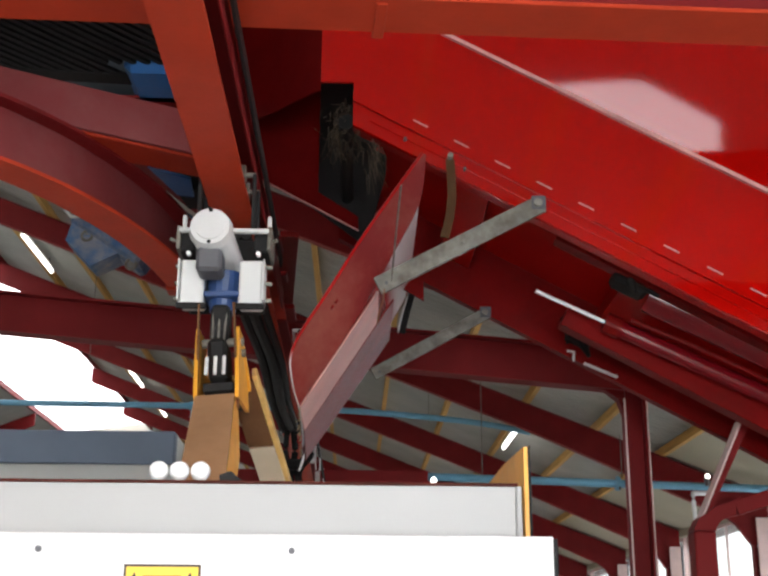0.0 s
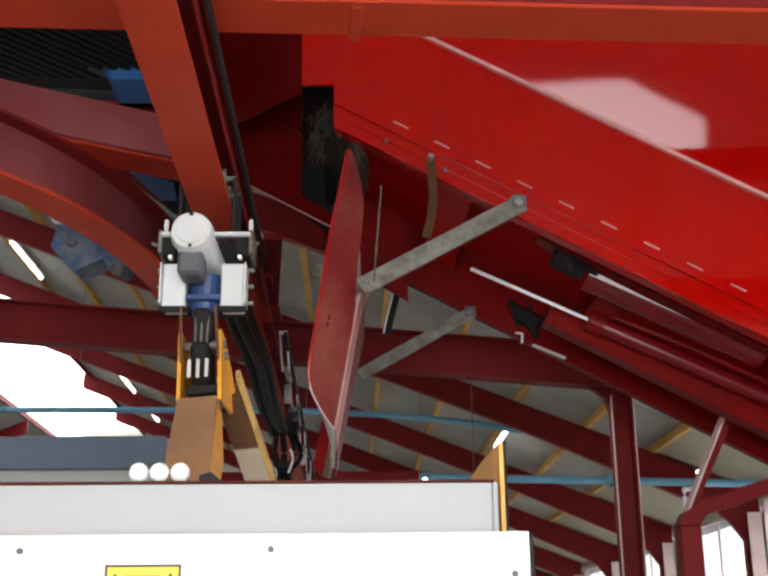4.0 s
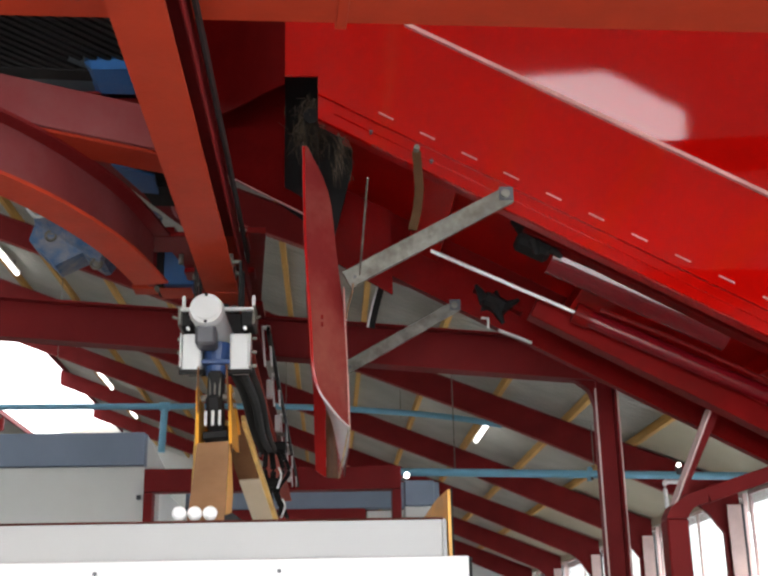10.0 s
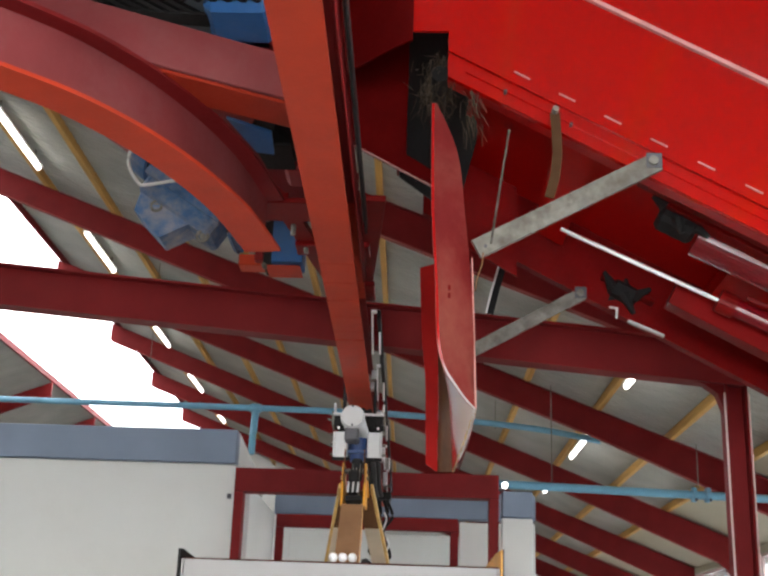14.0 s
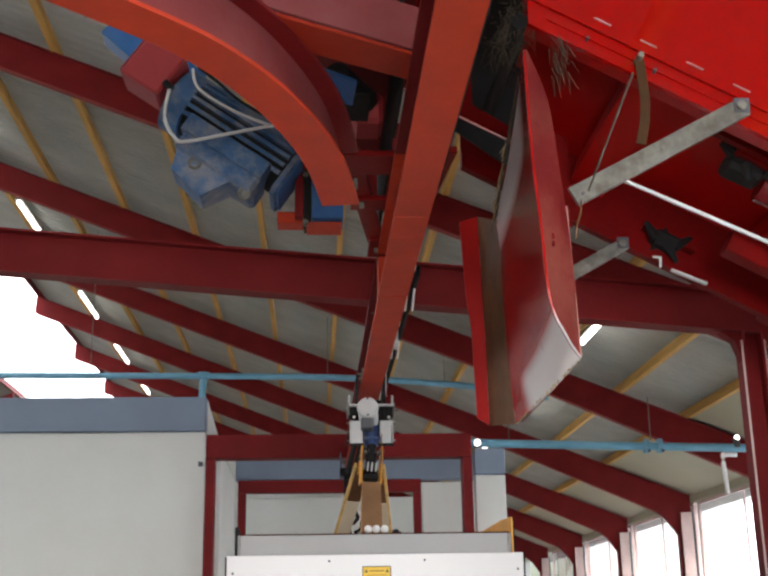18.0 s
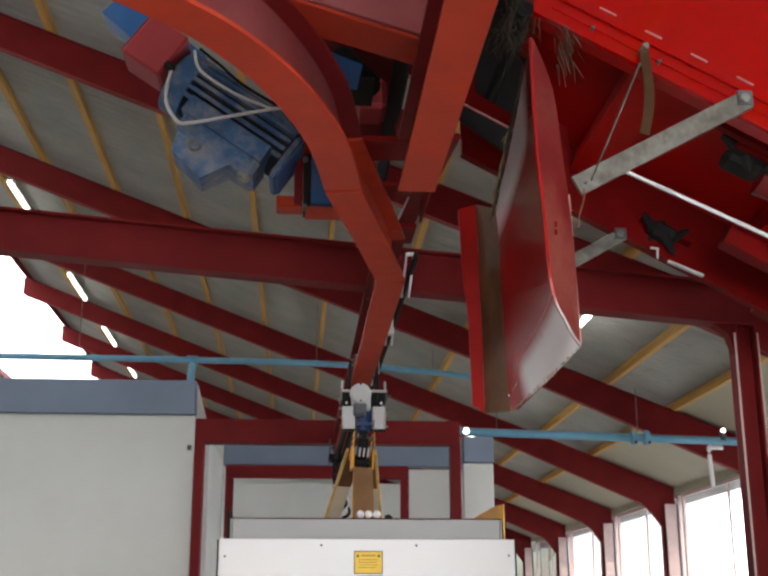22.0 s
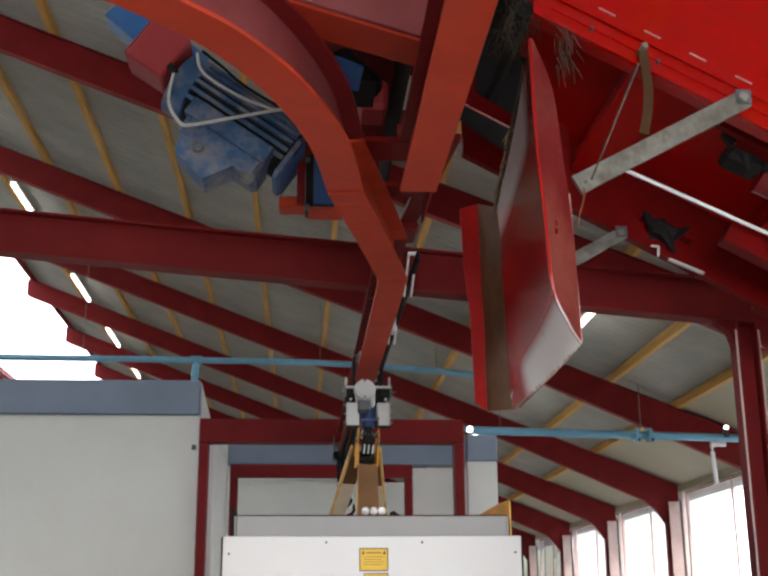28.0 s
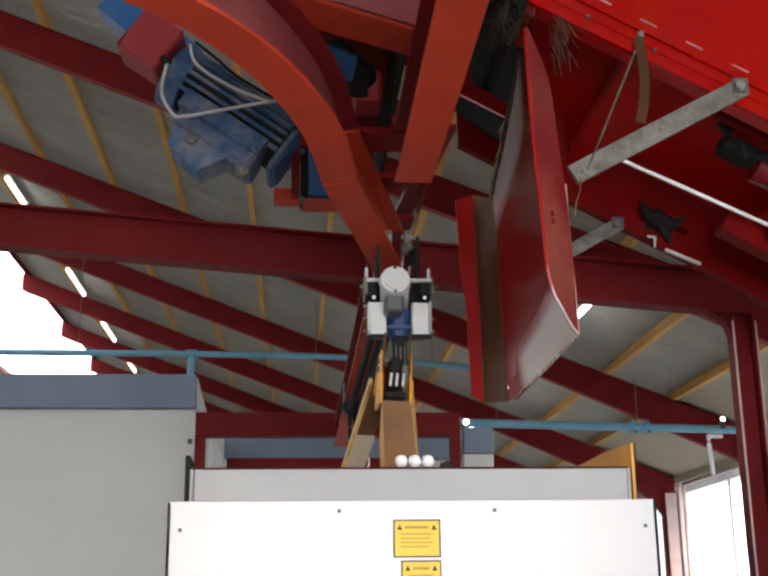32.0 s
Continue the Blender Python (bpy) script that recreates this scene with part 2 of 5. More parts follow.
# Rail orange darkened: the brace's shaded underside is put into the paint.
ORANGEDULL = material("shaded_orange_flange_paint", (0.3, 0.024, 0.01), 0.5, vary=0.12, dirt=(0.2, 0.035, 0.02), dirt_amount=0.4, spec=0.12)
# Machine red made very dark: the head's shade is in this colour.
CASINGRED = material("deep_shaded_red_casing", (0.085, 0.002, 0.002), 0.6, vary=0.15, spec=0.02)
LOUVREBACK = material("blue_grey_louvre_panel", (0.11, 0.14, 0.16), 0.6, vary=0.15)
LIPRUST = material("rusty_dark_lip", (0.07, 0.014, 0.01), 0.7, vary=0.3, scale=12, dirt=(0.03, 0.018, 0.012), dirt_amount=0.8, spec=0.1)
CABLE = material("pale_grey_cable", (0.6, 0.6, 0.58), 0.5, vary=0.05)


# ---- building helpers ----
def root_of(ob):
    while ob.parent:
        ob = ob.parent
    return ob


def thing(name, base, label, category, group="", kind=""):
    ob = new(name)
    ob.location = base
    ob.empty_display_size = 0.1
    return tagged(ob, label, category, group, kind)


def part(name, bm, mat, parent, label="", smooth=False):
    """One mesh under a thing or a part; bm is given in world coordinates."""
    bmesh.ops.translate(bm, verts=bm.verts, vec=-Vector(root_of(parent).location))
    bmesh.ops.recalc_face_normals(bm, faces=bm.faces)
    me = bpy.data.meshes.new(name)
    bm.to_mesh(me)
    bm.free()
    me.materials.append(mat)
    if smooth:
        for p in me.polygons:
            p.use_smooth = True
    ob = new(name, me)
    ob.parent = parent
    return tagged(ob, label)


def alone(name, bm, mat, label, category="", kind="structure", group=""):
    bmesh.ops.recalc_face_normals(bm, faces=bm.faces)
    me = bpy.data.meshes.new(name)
    bm.to_mesh(me)
    bm.free()
    me.materials.append(mat)
    return tagged(new(name, me), label, category, group, kind)


def box(x0, y0, z0, x1, y1, z1, bevel=0.004, into=None):
    bm = into or bmesh.new()
    made = bmesh.ops.create_cube(bm, size=1.0, matrix=Matrix.Translation(((x0 + x1) / 2, (y0 + y1) / 2, (z0 + z1) / 2)) @ Matrix.Diagonal((abs(x1 - x0), abs(y1 - y0), abs(z1 - z0), 1)))
    if bevel:
        edges = list({e for v in made["verts"] for e in v.link_edges})
        bmesh.ops.bevel(bm, geom=edges, offset=min(bevel, 0.3 * min(abs(x1 - x0), abs(y1 - y0), abs(z1 - z0))), segments=1, affect="EDGES")
    return bm


def prism(outline, axis, a, b, into=None):
    """A flat outline pushed along an axis from a to b. Outline pairs are the other two coordinates in x, y, z order."""
    bm = into or bmesh.new()
    def place(p, v):
        return {"x": (v, p[0], p[1]), "y": (p[0], v, p[1]), "z": (p[0], p[1], v)}[axis]
    lo = [bm.verts.new(place(p, a)) for p in outline]
    hi = [bm.verts.new(place(p, b)) for p in outline]
    bm.faces.new(lo)
    bm.faces.new(list(reversed(hi)))
    for i in range(len(lo)):
        j = (i + 1) % len(lo)
        bm.faces.new((lo[i], hi[i], hi[j], lo[j]))
    return bm


def slab(points, thick, into=None):
    """A sheet through a loop of points, thickened along its normal."""
    bm = into or bmesh.new()
    pts = [Vector(p) for p in points]
    normal = (pts[1] - pts[0]).cross(pts[2] - pts[0]).normalized() * thick
    lo = [bm.verts.new(p) for p in pts]
    hi = [bm.verts.new(p + normal) for p in pts]
    bm.faces.new(lo)
    bm.faces.new(list(reversed(hi)))
    for i in range(len(lo)):
        j = (i + 1) % len(lo)
        bm.faces.new((lo[i], hi[i], hi[j], lo[j]))
    return bm


def bar(p, q, wide, high, up=(0, 0, 1), into=None, bevel=0.003):
    """A rectangular bar from p to q."""
    bm = into or bmesh.new()
    p, q = Vector(p), Vector(q)
    way = (q - p).normalized()
    side = way.cross(Vector(up)).normalized()
    top = side.cross(way).normalized()
    m = Matrix((side, way, top)).transposed().to_4x4()
    m.translation = (p + q) / 2
    made = bmesh.ops.create_cube(bm, size=1.0, matrix=m @ Matrix.Diagonal((wide, (q - p).length, high, 1)))
    if bevel:
        edges = list({e for v in made["verts"] for e in v.link_edges})
        bmesh.ops.bevel(bm, geom=edges, offset=min(bevel, 0.3 * min(wide, high)), segments=1, affect="EDGES")
    return bm


def rod(p, q, r, r2=None, sides=16, into=None):
    bm = into or bmesh.new()
    p, q = Vector(p), Vector(q)
    m = (q - p).to_track_quat("Z", "Y").to_matrix().to_4x4()
    m.translation = (p + q) / 2
    bmesh.ops.create_cone(bm, cap_ends=True, segments=sides, radius1=r, radius2=r if r2 is None else r2, depth=(q - p).length, matrix=m)
    return bm


def hose(points, r, sides=8, into=None):
    """A round cable or pipe along a smooth line through points."""
    bm = into or bmesh.new()
    pts = [Vector(p) for p in points]
    fine = []
    for i in range(len(pts) - 1):
        a, b, c, d = pts[max(i - 1, 0)], pts[i], pts[i + 1], pts[min(i + 2, len(pts) - 1)]
        for k in range(6):
            u = k / 6
            fine.append(0.5 * (2 * b + (c - a) * u + (2 * a - 5 * b + 4 * c - d) * u * u + (3 * b - a - 3 * c + d) * u ** 3))
    fine.append(pts[-1])
    rings = []
    for i, p in enumerate(fine):
        way = (fine[min(i + 1, len(fine) - 1)] - fine[max(i - 1, 0)]).normalized()
        m = way.to_track_quat("Z", "Y").to_matrix()
        rings.append([bm.verts.new(p + m @ Vector((r * math.cos(2 * math.pi * k / sides), r * math.sin(2 * math.pi * k / sides), 0))) for k in range(sides)])
    for one, two in zip(rings, rings[1:]):
        for k in range(sides):
            bm.faces.new((one[k], one[(k + 1) % sides], two[(k + 1) % sides], two[k]))
    bm.faces.new(rings[0]), bm.faces.new(list(reversed(rings[-1])))
    return bm


def ibeam_section(wide, high, flange, web):
    w, f, s = wide / 2, flange, web / 2
    return [(-w, 0), (w, 0), (w, f), (s, f), (s, high - f), (w, high - f), (w, high), (-w, high), (-w, high - f), (-s, high - f), (-s, f), (-w, f)]


def sweep(section, path, into=None):
    """A section (sideways, up) swept along a level path of (x, y, z)."""
    bm = into or bmesh.new()
    pts = [Vector(p) for p in path]
    rings = []
    for i, p in enumerate(pts):
        way = pts[min(i + 1, len(pts) - 1)] - pts[max(i - 1, 0)]
        way.z = 0
        way.normalize()
        side = Vector((way.y, -way.x, 0))
        rings.append([bm.verts.new(p + side * a + Vector((0, 0, b))) for a, b in section])
    k = len(section)
    for one, two in zip(rings, rings[1:]):
        for i in range(k):
            bm.faces.new((one[i], one[(i + 1) % k], two[(i + 1) % k], two[i]))
    bm.faces.new(rings[0]), bm.faces.new(list(reversed(rings[-1])))
    return bm


# ---- setting ----
RAFTERS = (-0.4, 4.05, 8.5, 13.2, 17.9, 22.2, 26.6, 31.0)
RIDGE, SKY0, SKY1 = -6.7, -5.8, -8.5
DEEP = 0.38


def under(x):
    """Height of the rafters' lower edge on either slope."""
    return 6.05 - 0.389 * (x if x > RIDGE else 2 * RIDGE - x)


def smooth_line(points, steps=8):
    pts = [Vector(p) for p in points]
    fine = []
    for i in range(len(pts) - 1):
        a, b, c, d = pts[max(i - 1, 0)], pts[i], pts[i + 1], pts[min(i + 2, len(pts) - 1)]
        for k in range(steps):
            u = k / steps
            fine.append(0.5 * (2 * b + (c - a) * u + (2 * a - 5 * b + 4 * c - d) * u * u + (3 * b - a - 3 * c + d) * u ** 3))
    return fine + [pts[-1]]


floor = alone("floor", box(-15, -10, -0.15, 7.3, 36, 0, 0), FLOOR, "worn grey concrete floor of the barn")
ground = alone("ground", box(-400, -400, -0.4, 400, 400, -0.2, 0), SNOW, "snow-covered ground outside the barn")


def roof_sheet(x0, x1, y0, y1, lift):
    bm = bmesh.new()
    n = int((y1 - y0) / 0.045)
    rows = []
    for i in range(n + 1):
        y = y0 + (y1 - y0) * i / n
        d = lift + 0.028 * math.cos(2 * math.pi * (y - y0) / 0.18)
        rows.append([bm.verts.new((x, y, under(x) + d + e)) for x, e in ((x0, 0), (x1, 0), (x1, 0.03), (x0, 0.03))])
    for a, b in zip(rows, rows[1:]):
        for k in range(4):
            bm.faces.new((a[k], a[(k + 1) % 4], b[(k + 1) % 4], b[k]))
    bm.faces.new(rows[0]), bm.faces.new(list(reversed(rows[-1])))
    return bm


ROOFLIFT = DEEP + 0.16
alone("ceiling", roof_sheet(SKY0, 7.9, -10.2, 36, ROOFLIFT), ROOF, "grey corrugated fibre-cement roof sheets seen from below")
alone("ceiling_far_slope", roof_sheet(-17, SKY1, -10.2, 36, ROOFLIFT), ROOF, "grey corrugated roof sheets of the far slope")
skylight = thing("skylight", (RIDGE, 12, 9.2), "overexposed white ridge skylight of glowing sheets", "skylight", "", "structure")
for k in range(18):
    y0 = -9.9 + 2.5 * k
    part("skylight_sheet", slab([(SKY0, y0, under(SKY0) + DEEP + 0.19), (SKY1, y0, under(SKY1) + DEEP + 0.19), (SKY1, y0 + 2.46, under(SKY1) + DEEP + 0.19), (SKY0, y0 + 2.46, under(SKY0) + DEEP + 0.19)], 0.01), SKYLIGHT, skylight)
for x in (SKY0, SKY1):
    part("curb", box(x - 0.03, -10, under(x) + DEEP + 0.03, x + 0.03, 35.7, under(x) + DEEP + 0.23), STEEL, skylight)

# Unseen glowing sheets, outlined to fit the reflection in the elevator's side plate.
roof_glow = thing("roof_glow", (3.6, -0.3, 4.6), "unseen glowing sheets added above the feed elevator for its reflection", "skylight", "", "structure")
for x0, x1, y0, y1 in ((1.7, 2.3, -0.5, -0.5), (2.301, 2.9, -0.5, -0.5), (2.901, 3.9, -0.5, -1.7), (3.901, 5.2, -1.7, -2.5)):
    part("roof_light_sheet", slab([(x0, y0, under(x0) + DEEP + 0.115), (x1, y1, under(x1) + DEEP + 0.115), (x1, 0.9, under(x1) + DEEP + 0.115), (x0, 0.9, under(x0) + DEEP + 0.115)], 0.01), ROOFGLOW, roof_glow)

POSTX = 6.93
WALLX = POSTX + 0.17
alone("wall_east", box(WALLX, -10.2, -0.15, WALLX + 0.25, 36, 0.9, 0.01), PANEL, "pale sill wall under the row of windows")
alone("wall_east_head", box(WALLX, -10.2, 3.585, WALLX + 0.25, 36, 3.76, 0.01), CREAM, "pale wall strip above the row of windows")
alone("wall_south_1", box(-15, -6.4, -0.15, -1.0, -6.15, 10.5, 0.01), ROOF, "plain barn wall beside the doorway")
alone("wall_south_2", box(3.08, -6.4, -0.15, 7.4, -6.15, 10.5, 0.01), ROOF, "plain barn wall beside the doorway")
alone("wall_south_3", prism([(-1.0, 3.82), (2.25, 3.82), (3.08, 3.34), (3.08, 10.5), (-1.0, 10.5)], "y", -6.4, -6.15), ROOF, "plain barn wall above the doorway with a sloping corner")
alone("wall_west", box(-15.2, -10.2, -0.15, -15, 36, 6.0, 0.01), PANEL, "plain far barn wall")
alone("wall_north", box(-15, 35.8, -0.15, 7.4, 36, 10.5, 0.01), PANEL, "plain barn end wall")
alone("backdrop", box(40, -60, -0.2, 40.3, 110, 30, 0), OVERCAST, "bright white overcast sky beyond the windows", "sky")


# ---- steel frames ----
def roof_frame(y):
    f = thing("roof_frame", (POSTX, y, 0), "dark red painted steel roof frame with a haunched knee at the eave", "roof frame", "roof frames along the hall", "structure")
    w, k, knee, foot, inner = 0.045, 3.6, 6.45, 3.02, POSTX - 0.13
    low = under(knee) - 0.12
    top = under(POSTX + 0.13) + DEEP
    out = [(SKY0 - 0.05, under(SKY0 - 0.05)), (k, under(k)), (knee, low), (6.6, low - 0.12), (inner, foot), (POSTX + 0.13, foot), (POSTX + 0.13, top), (SKY0 - 0.05, under(SKY0 - 0.05) + DEEP)]
    part("rafter_web", prism(out, "y", y - 0.006, y + 0.006), STEEL, f)
    part("lower_flange", slab([(SKY0, y - w, under(SKY0)), (k, y - w, under(k)), (k, y + w, under(k)), (SKY0, y + w, under(SKY0))], -0.014), RAFTEREDGE, f, "pale red lower flange")
    part("haunch_flange", slab([(k, y - w, under(k)), (knee, y - w, low), (knee, y + w, low), (k, y + w, under(k))], -0.014), RAFTEREDGE, f, "pale red lower flange")
    bent = slab([(knee, y - w, low), (6.6, y - w, low - 0.12), (6.6, y + w, low - 0.12), (knee, y + w, low)], -0.012)
    slab([(6.6, y - w, low - 0.12), (inner, y - w, foot), (inner, y + w, foot), (6.6, y + w, low - 0.12)], -0.012, bent)
    part("knee_flange", bent, STEEL, f)
    part("upper_flange", slab([(SKY0, y - w, under(SKY0) + DEEP), (POSTX + 0.13, y - w, top), (POSTX + 0.13, y + w, top), (SKY0, y + w, under(SKY0) + DEEP)], 0.012), STEEL, f)
    bm = box(inner, y - 0.07, 0, inner + 0.014, y + 0.07, foot - 0.002, 0.002)
    box(POSTX + 0.116, y - 0.07, 0, POSTX + 0.13, y + 0.07, foot - 0.002, 0.002, bm)
    box(inner + 0.014, y - 0.005, 0, POSTX + 0.116, y + 0.005, foot - 0.002, 0, bm)
    part("post", bm, STEEL, f)
    part("far_slope_rafter", prism([(SKY1 + 0.05, under(SKY1)), (-15, under(-15)), (-15, under(-15) + DEEP), (SKY1 + 0.05, under(SKY1) + DEEP)], "y", y - w, y + w), STEEL, f)
    part("window_post", box(inner + 0.045, y - 0.1, 0.9, POSTX + 0.12, y - 0.072, low - 0.02, 0.006), FRAMEW, f, "pale pink painted window post")
    part("window_post_edge", box(POSTX + 0.122, y - 0.11, 0.9, POSTX + 0.155, y - 0.06, low - 0.02, 0.004), DARKGREY, f, "dark rubber edge of the window post")


for y in RAFTERS:
    roof_frame(y)

PURLINS = (-4.6, -3.54, -2.48, -1.44, -0.41, 0.62, 1.66, 2.66, 3.66, 4.66, 5.6)
for x in PURLINS:
    alone("purlin", slab([(x - 0.034, -10, under(x) + DEEP + 0.014), (x + 0.034, -10, under(x) + DEEP + 0.014), (x + 0.034, 35.7, under(x) + DEEP + 0.014), (x - 0.034, 35.7, under(x) + DEEP + 0.014)], 0.125), WOOD, "light pine roof purlin on the red frames", "purlin", "structure", "roof purlins")

for y0, y1 in zip(RAFTERS, RAFTERS[1:]):
    alone("eave_board", slab([(5.58, y0 + 0.1, under(5.58) + DEEP + 0.03), (WALLX + 0.1, y0 + 0.1, under(WALLX) + DEEP), (WALLX + 0.1, y1 - 0.1, under(WALLX) + DEEP), (5.58, y1 - 0.1, under(5.58) + DEEP + 0.03)], 0.02), CREAM, "cream lining board under the roof at the eave", "lining board", "structure", "eave boards")


# windows
def window(n, y0, y1):
    w = thing("window_%d" % n, (WALLX, y0, 0.9), "large overexposed window with slim pale bars", "window", "windows in the long wall", "structure")
    part("window_frame", frame_ring(WALLX + 0.06, y0, y1, 0.9, 3.58, 0.05), FRAMEW, w)
    mid = (y0 + y1) / 2
    part("window_bar", box(WALLX + 0.07, mid - 0.02, 0.95, WALLX + 0.11, mid + 0.02, 3.53), FRAMEW, w)
    for a, c in ((y0 + 0.05, mid - 0.02), (mid + 0.02, y1 - 0.05)):
        p = part("pane", box(WALLX + 0.085, a, 0.95, WALLX + 0.091, c, 3.53, 0), GLASS, w)
        p.visible_shadow = False


def frame_ring(x, y0, y1, z0, z1, s):
    bm = box(x, y0, z0, x + 0.06, y1, z0 + s)
    box(x, y0, z1 - s, x + 0.06, y1, z1, 0.004, bm)
    box(x, y0, z0 + s, x + 0.06, y0 + s, z1 - s, 0.004, bm)
    box(x, y1 - s, z0 + s, x + 0.06, y1, z1 - s, 0.004, bm)
    return bm


for n, (a, c) in enumerate(zip((-4.8,) + RAFTERS, RAFTERS)):
    window(n + 1, a + 0.1, c - 0.1)


# bare shrubs outside
def shrub(x, y, size, seed):
    r = random.Random(seed)
    s = thing("shrub", (x, y, -0.2), "bare snow-dusted shrub outside the window", "shrub", "shrubs outside")
    bm = bmesh.new()
    for _ in range(14):
        p = Vector((x, y, -0.2))
        way = Vector((r.uniform(-0.5, 0.5), r.uniform(-0.5, 0.5), 1)).normalized()
        q = p + way * size * r.uniform(0.6, 1.0)
        rod(p, q, 0.03, 0.012, 6, bm)
        for _ in range(7):
            u = p.lerp(q, r.uniform(0.4, 1))
            v = u + Vector((r.uniform(-1, 1), r.uniform(-1, 1), r.uniform(0.1, 0.9))) * size * 0.28
            rod(u, v, 0.012, 0.005, 5, bm)
    part("branches", bm, TWIG, s)
    bm = bmesh.new()
    for _ in range(170):
        c = Vector((x, y, size * 0.62)) + Vector((r.gauss(0, 0.28), r.gauss(0, 0.28), r.gauss(0, 0.24))) * size
        bmesh.ops.create_icosphere(bm, subdivisions=1, radius=size * r.uniform(0.03, 0.07), matrix=Matrix.Translation(c) @ Matrix.Diagonal((1, 1, 0.6, 1)))
    tagged(part("snow_tufts", bm, SNOW, s), "clumps of snow on twigs", kind="stuff")


shrub(9.5, 13.5, 2.6, 3)
shrub(10.8, 16.5, 2.9, 4)
shrub(9.2, 9.6, 2.4, 5)


# fluorescent tubes
def tube_light(x, y0, y1):
    z = under(x) + DEEP - 0.04
    tl = thing("fluorescent_light", (x, (y0 + y1) / 2, z), "lit fluorescent tube light under the roof", "ceiling light", "fluorescent lights")
    part("housing", slab([(x - 0.05, y0 - 0.04, z + 0.03), (x + 0.05, y0 - 0.04, z + 0.03), (x + 0.05, y1 + 0.04, z + 0.03), (x - 0.05, y1 + 0.04, z + 0.03)], 0.03), WHITEP, tl)
    part("tube", rod((x, y0, z), (x, y1, z), 0.035, sides=12), TUBE, tl)
    for e in (y0 + 0.2, y1 - 0.2):
        part("bracket", box(x - 0.012, e - 0.015, z + 0.058, x + 0.012, e + 0.015, z + 0.24, 0.002), GALV, tl)


for y in (5.9, 10.3, 14.8, 19.9, 24.3, 28.2):
    tube_light(-4.42, y, y + 1.9)
for y in (10.1, 14.6, 18.5, 23.0):
    tube_light(3.72, y, y + (1.3 if y < 11 else 1.9))

# ---- cross beams and column ----
beam = thing("cross_beam", (0, 4, 3.4), "dark red steel cross beam carrying the monorail", "beam", "", "structure")
part("web", prism([(-12, 4.44), (3.02, 3.17), (3.02, 3.42), (-12, 4.69)], "y", 3.995, 4.005), STEEL, beam)
part("lower_flange", slab([(-12, 3.93, 4.435), (3.02, 3.93, 3.16), (3.02, 4.07, 3.16), (-12, 4.07, 4.435)], -0.014), STEEL, beam)
part("upper_flange", slab([(-12, 3.93, 4.69), (3.02, 3.93, 3.42), (3.02, 4.07, 3.42), (-12, 4.07, 4.69)], -0.014), STEEL, beam)
part("haunch", prism([(2.55, 3.2), (2.9, 3.16), (2.9, 2.98), (2.86, 3.1), (2.78, 3.16)], "y", 3.96, 4.04), STEEL, beam)
for x in (0.685,):
    z = 3.17 + (3.02 - x) * 0.0845
    part("stiffener", box(x - 0.005, 3.94, z, x + 0.005, 3.994, z + 0.24, 0), STEEL, beam)
hang = part("rail_hanger", box(0.62, 3.95, 3.322, 0.75, 4.05, 3.355), STEEL, beam)
column = thing("support_column", (2.96, 4.0, 0), "dark red steel I-section column under the cross beam", "column", "", "structure")
bm = box(2.9, 3.93, 0.02, 2.914, 4.07, 3.155, 0.002)
box(3.016, 3.93, 0.02, 3.03, 4.07, 3.155, 0.002, bm)
box(2.914, 3.995, 0.02, 3.016, 4.005, 3.155, 0, bm)
part("shaft", bm, STEEL, column)
part("base_plate", box(2.84, 3.87, 0, 3.09, 4.13, 0.02), STEEL, column)
part("edge_strip", box(3.032, 3.925, 0.02, 3.04, 3.94, 3.1, 0.002), FRAMEW, column, "pale strip along the column edge")
part("edge_strip", box(2.888, 3.925, 0.02, 2.898, 3.94, 3.1, 0.002), FRAMEW, column, "pale strip along the column edge")

top_beam = thing("upper_cross_beam", (0, -0.37, 3.33), "orange-red box beam resting on the rails", "beam", "", "structure")
# Sides in darker red than the flange: their shade is painted on.
part("beam", bar((-12, -0.773, 3.419), (WALLX, -0.126, 3.419), 0.188, 0.162), STEEL, top_beam, "beam sides, darkened for shade")
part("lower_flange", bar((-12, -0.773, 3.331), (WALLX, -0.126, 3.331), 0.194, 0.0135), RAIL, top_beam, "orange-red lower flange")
part("weld_collar", bar((1.2, -0.298, 3.413), (1.235, -0.296, 3.413), 0.2, 0.186), RAIL, top_beam, "orange weld collar")
brace = thing("rail_brace", (0.3, 0.7, 3.33), "orange-red skewed brace beam between the rails", "beam", "", "structure")
part("brace_beam", bar((-0.42, 0.3, 3.415), (0.68, 0.893, 3.415), 0.19, 0.17), HAZEWEB, brace, "dusty maroon beam side, lightened for haze")
part("brace_flange", bar((-0.42, 0.3, 3.322), (0.68, 0.893, 3.322), 0.17, 0.014), ORANGEDULL, brace, "orange lower flange, darkened for shade")

# ---- monorail ----
RZ, RX = 3.08, 0.685
SECT = ibeam_section(0.15, 0.24, 0.014, 0.01)
LOWER = [(-0.075, 0), (0.075, 0), (0.075, 0.014), (-0.075, 0.014)]
WEB = [(-0.005, 0.0141), (0.005, 0.0141), (0.005, 0.2259), (-0.005, 0.2259)]
UPPER = [(-0.075, 0.226), (0.075, 0.226), (0.075, 0.24), (-0.075, 0.24)]


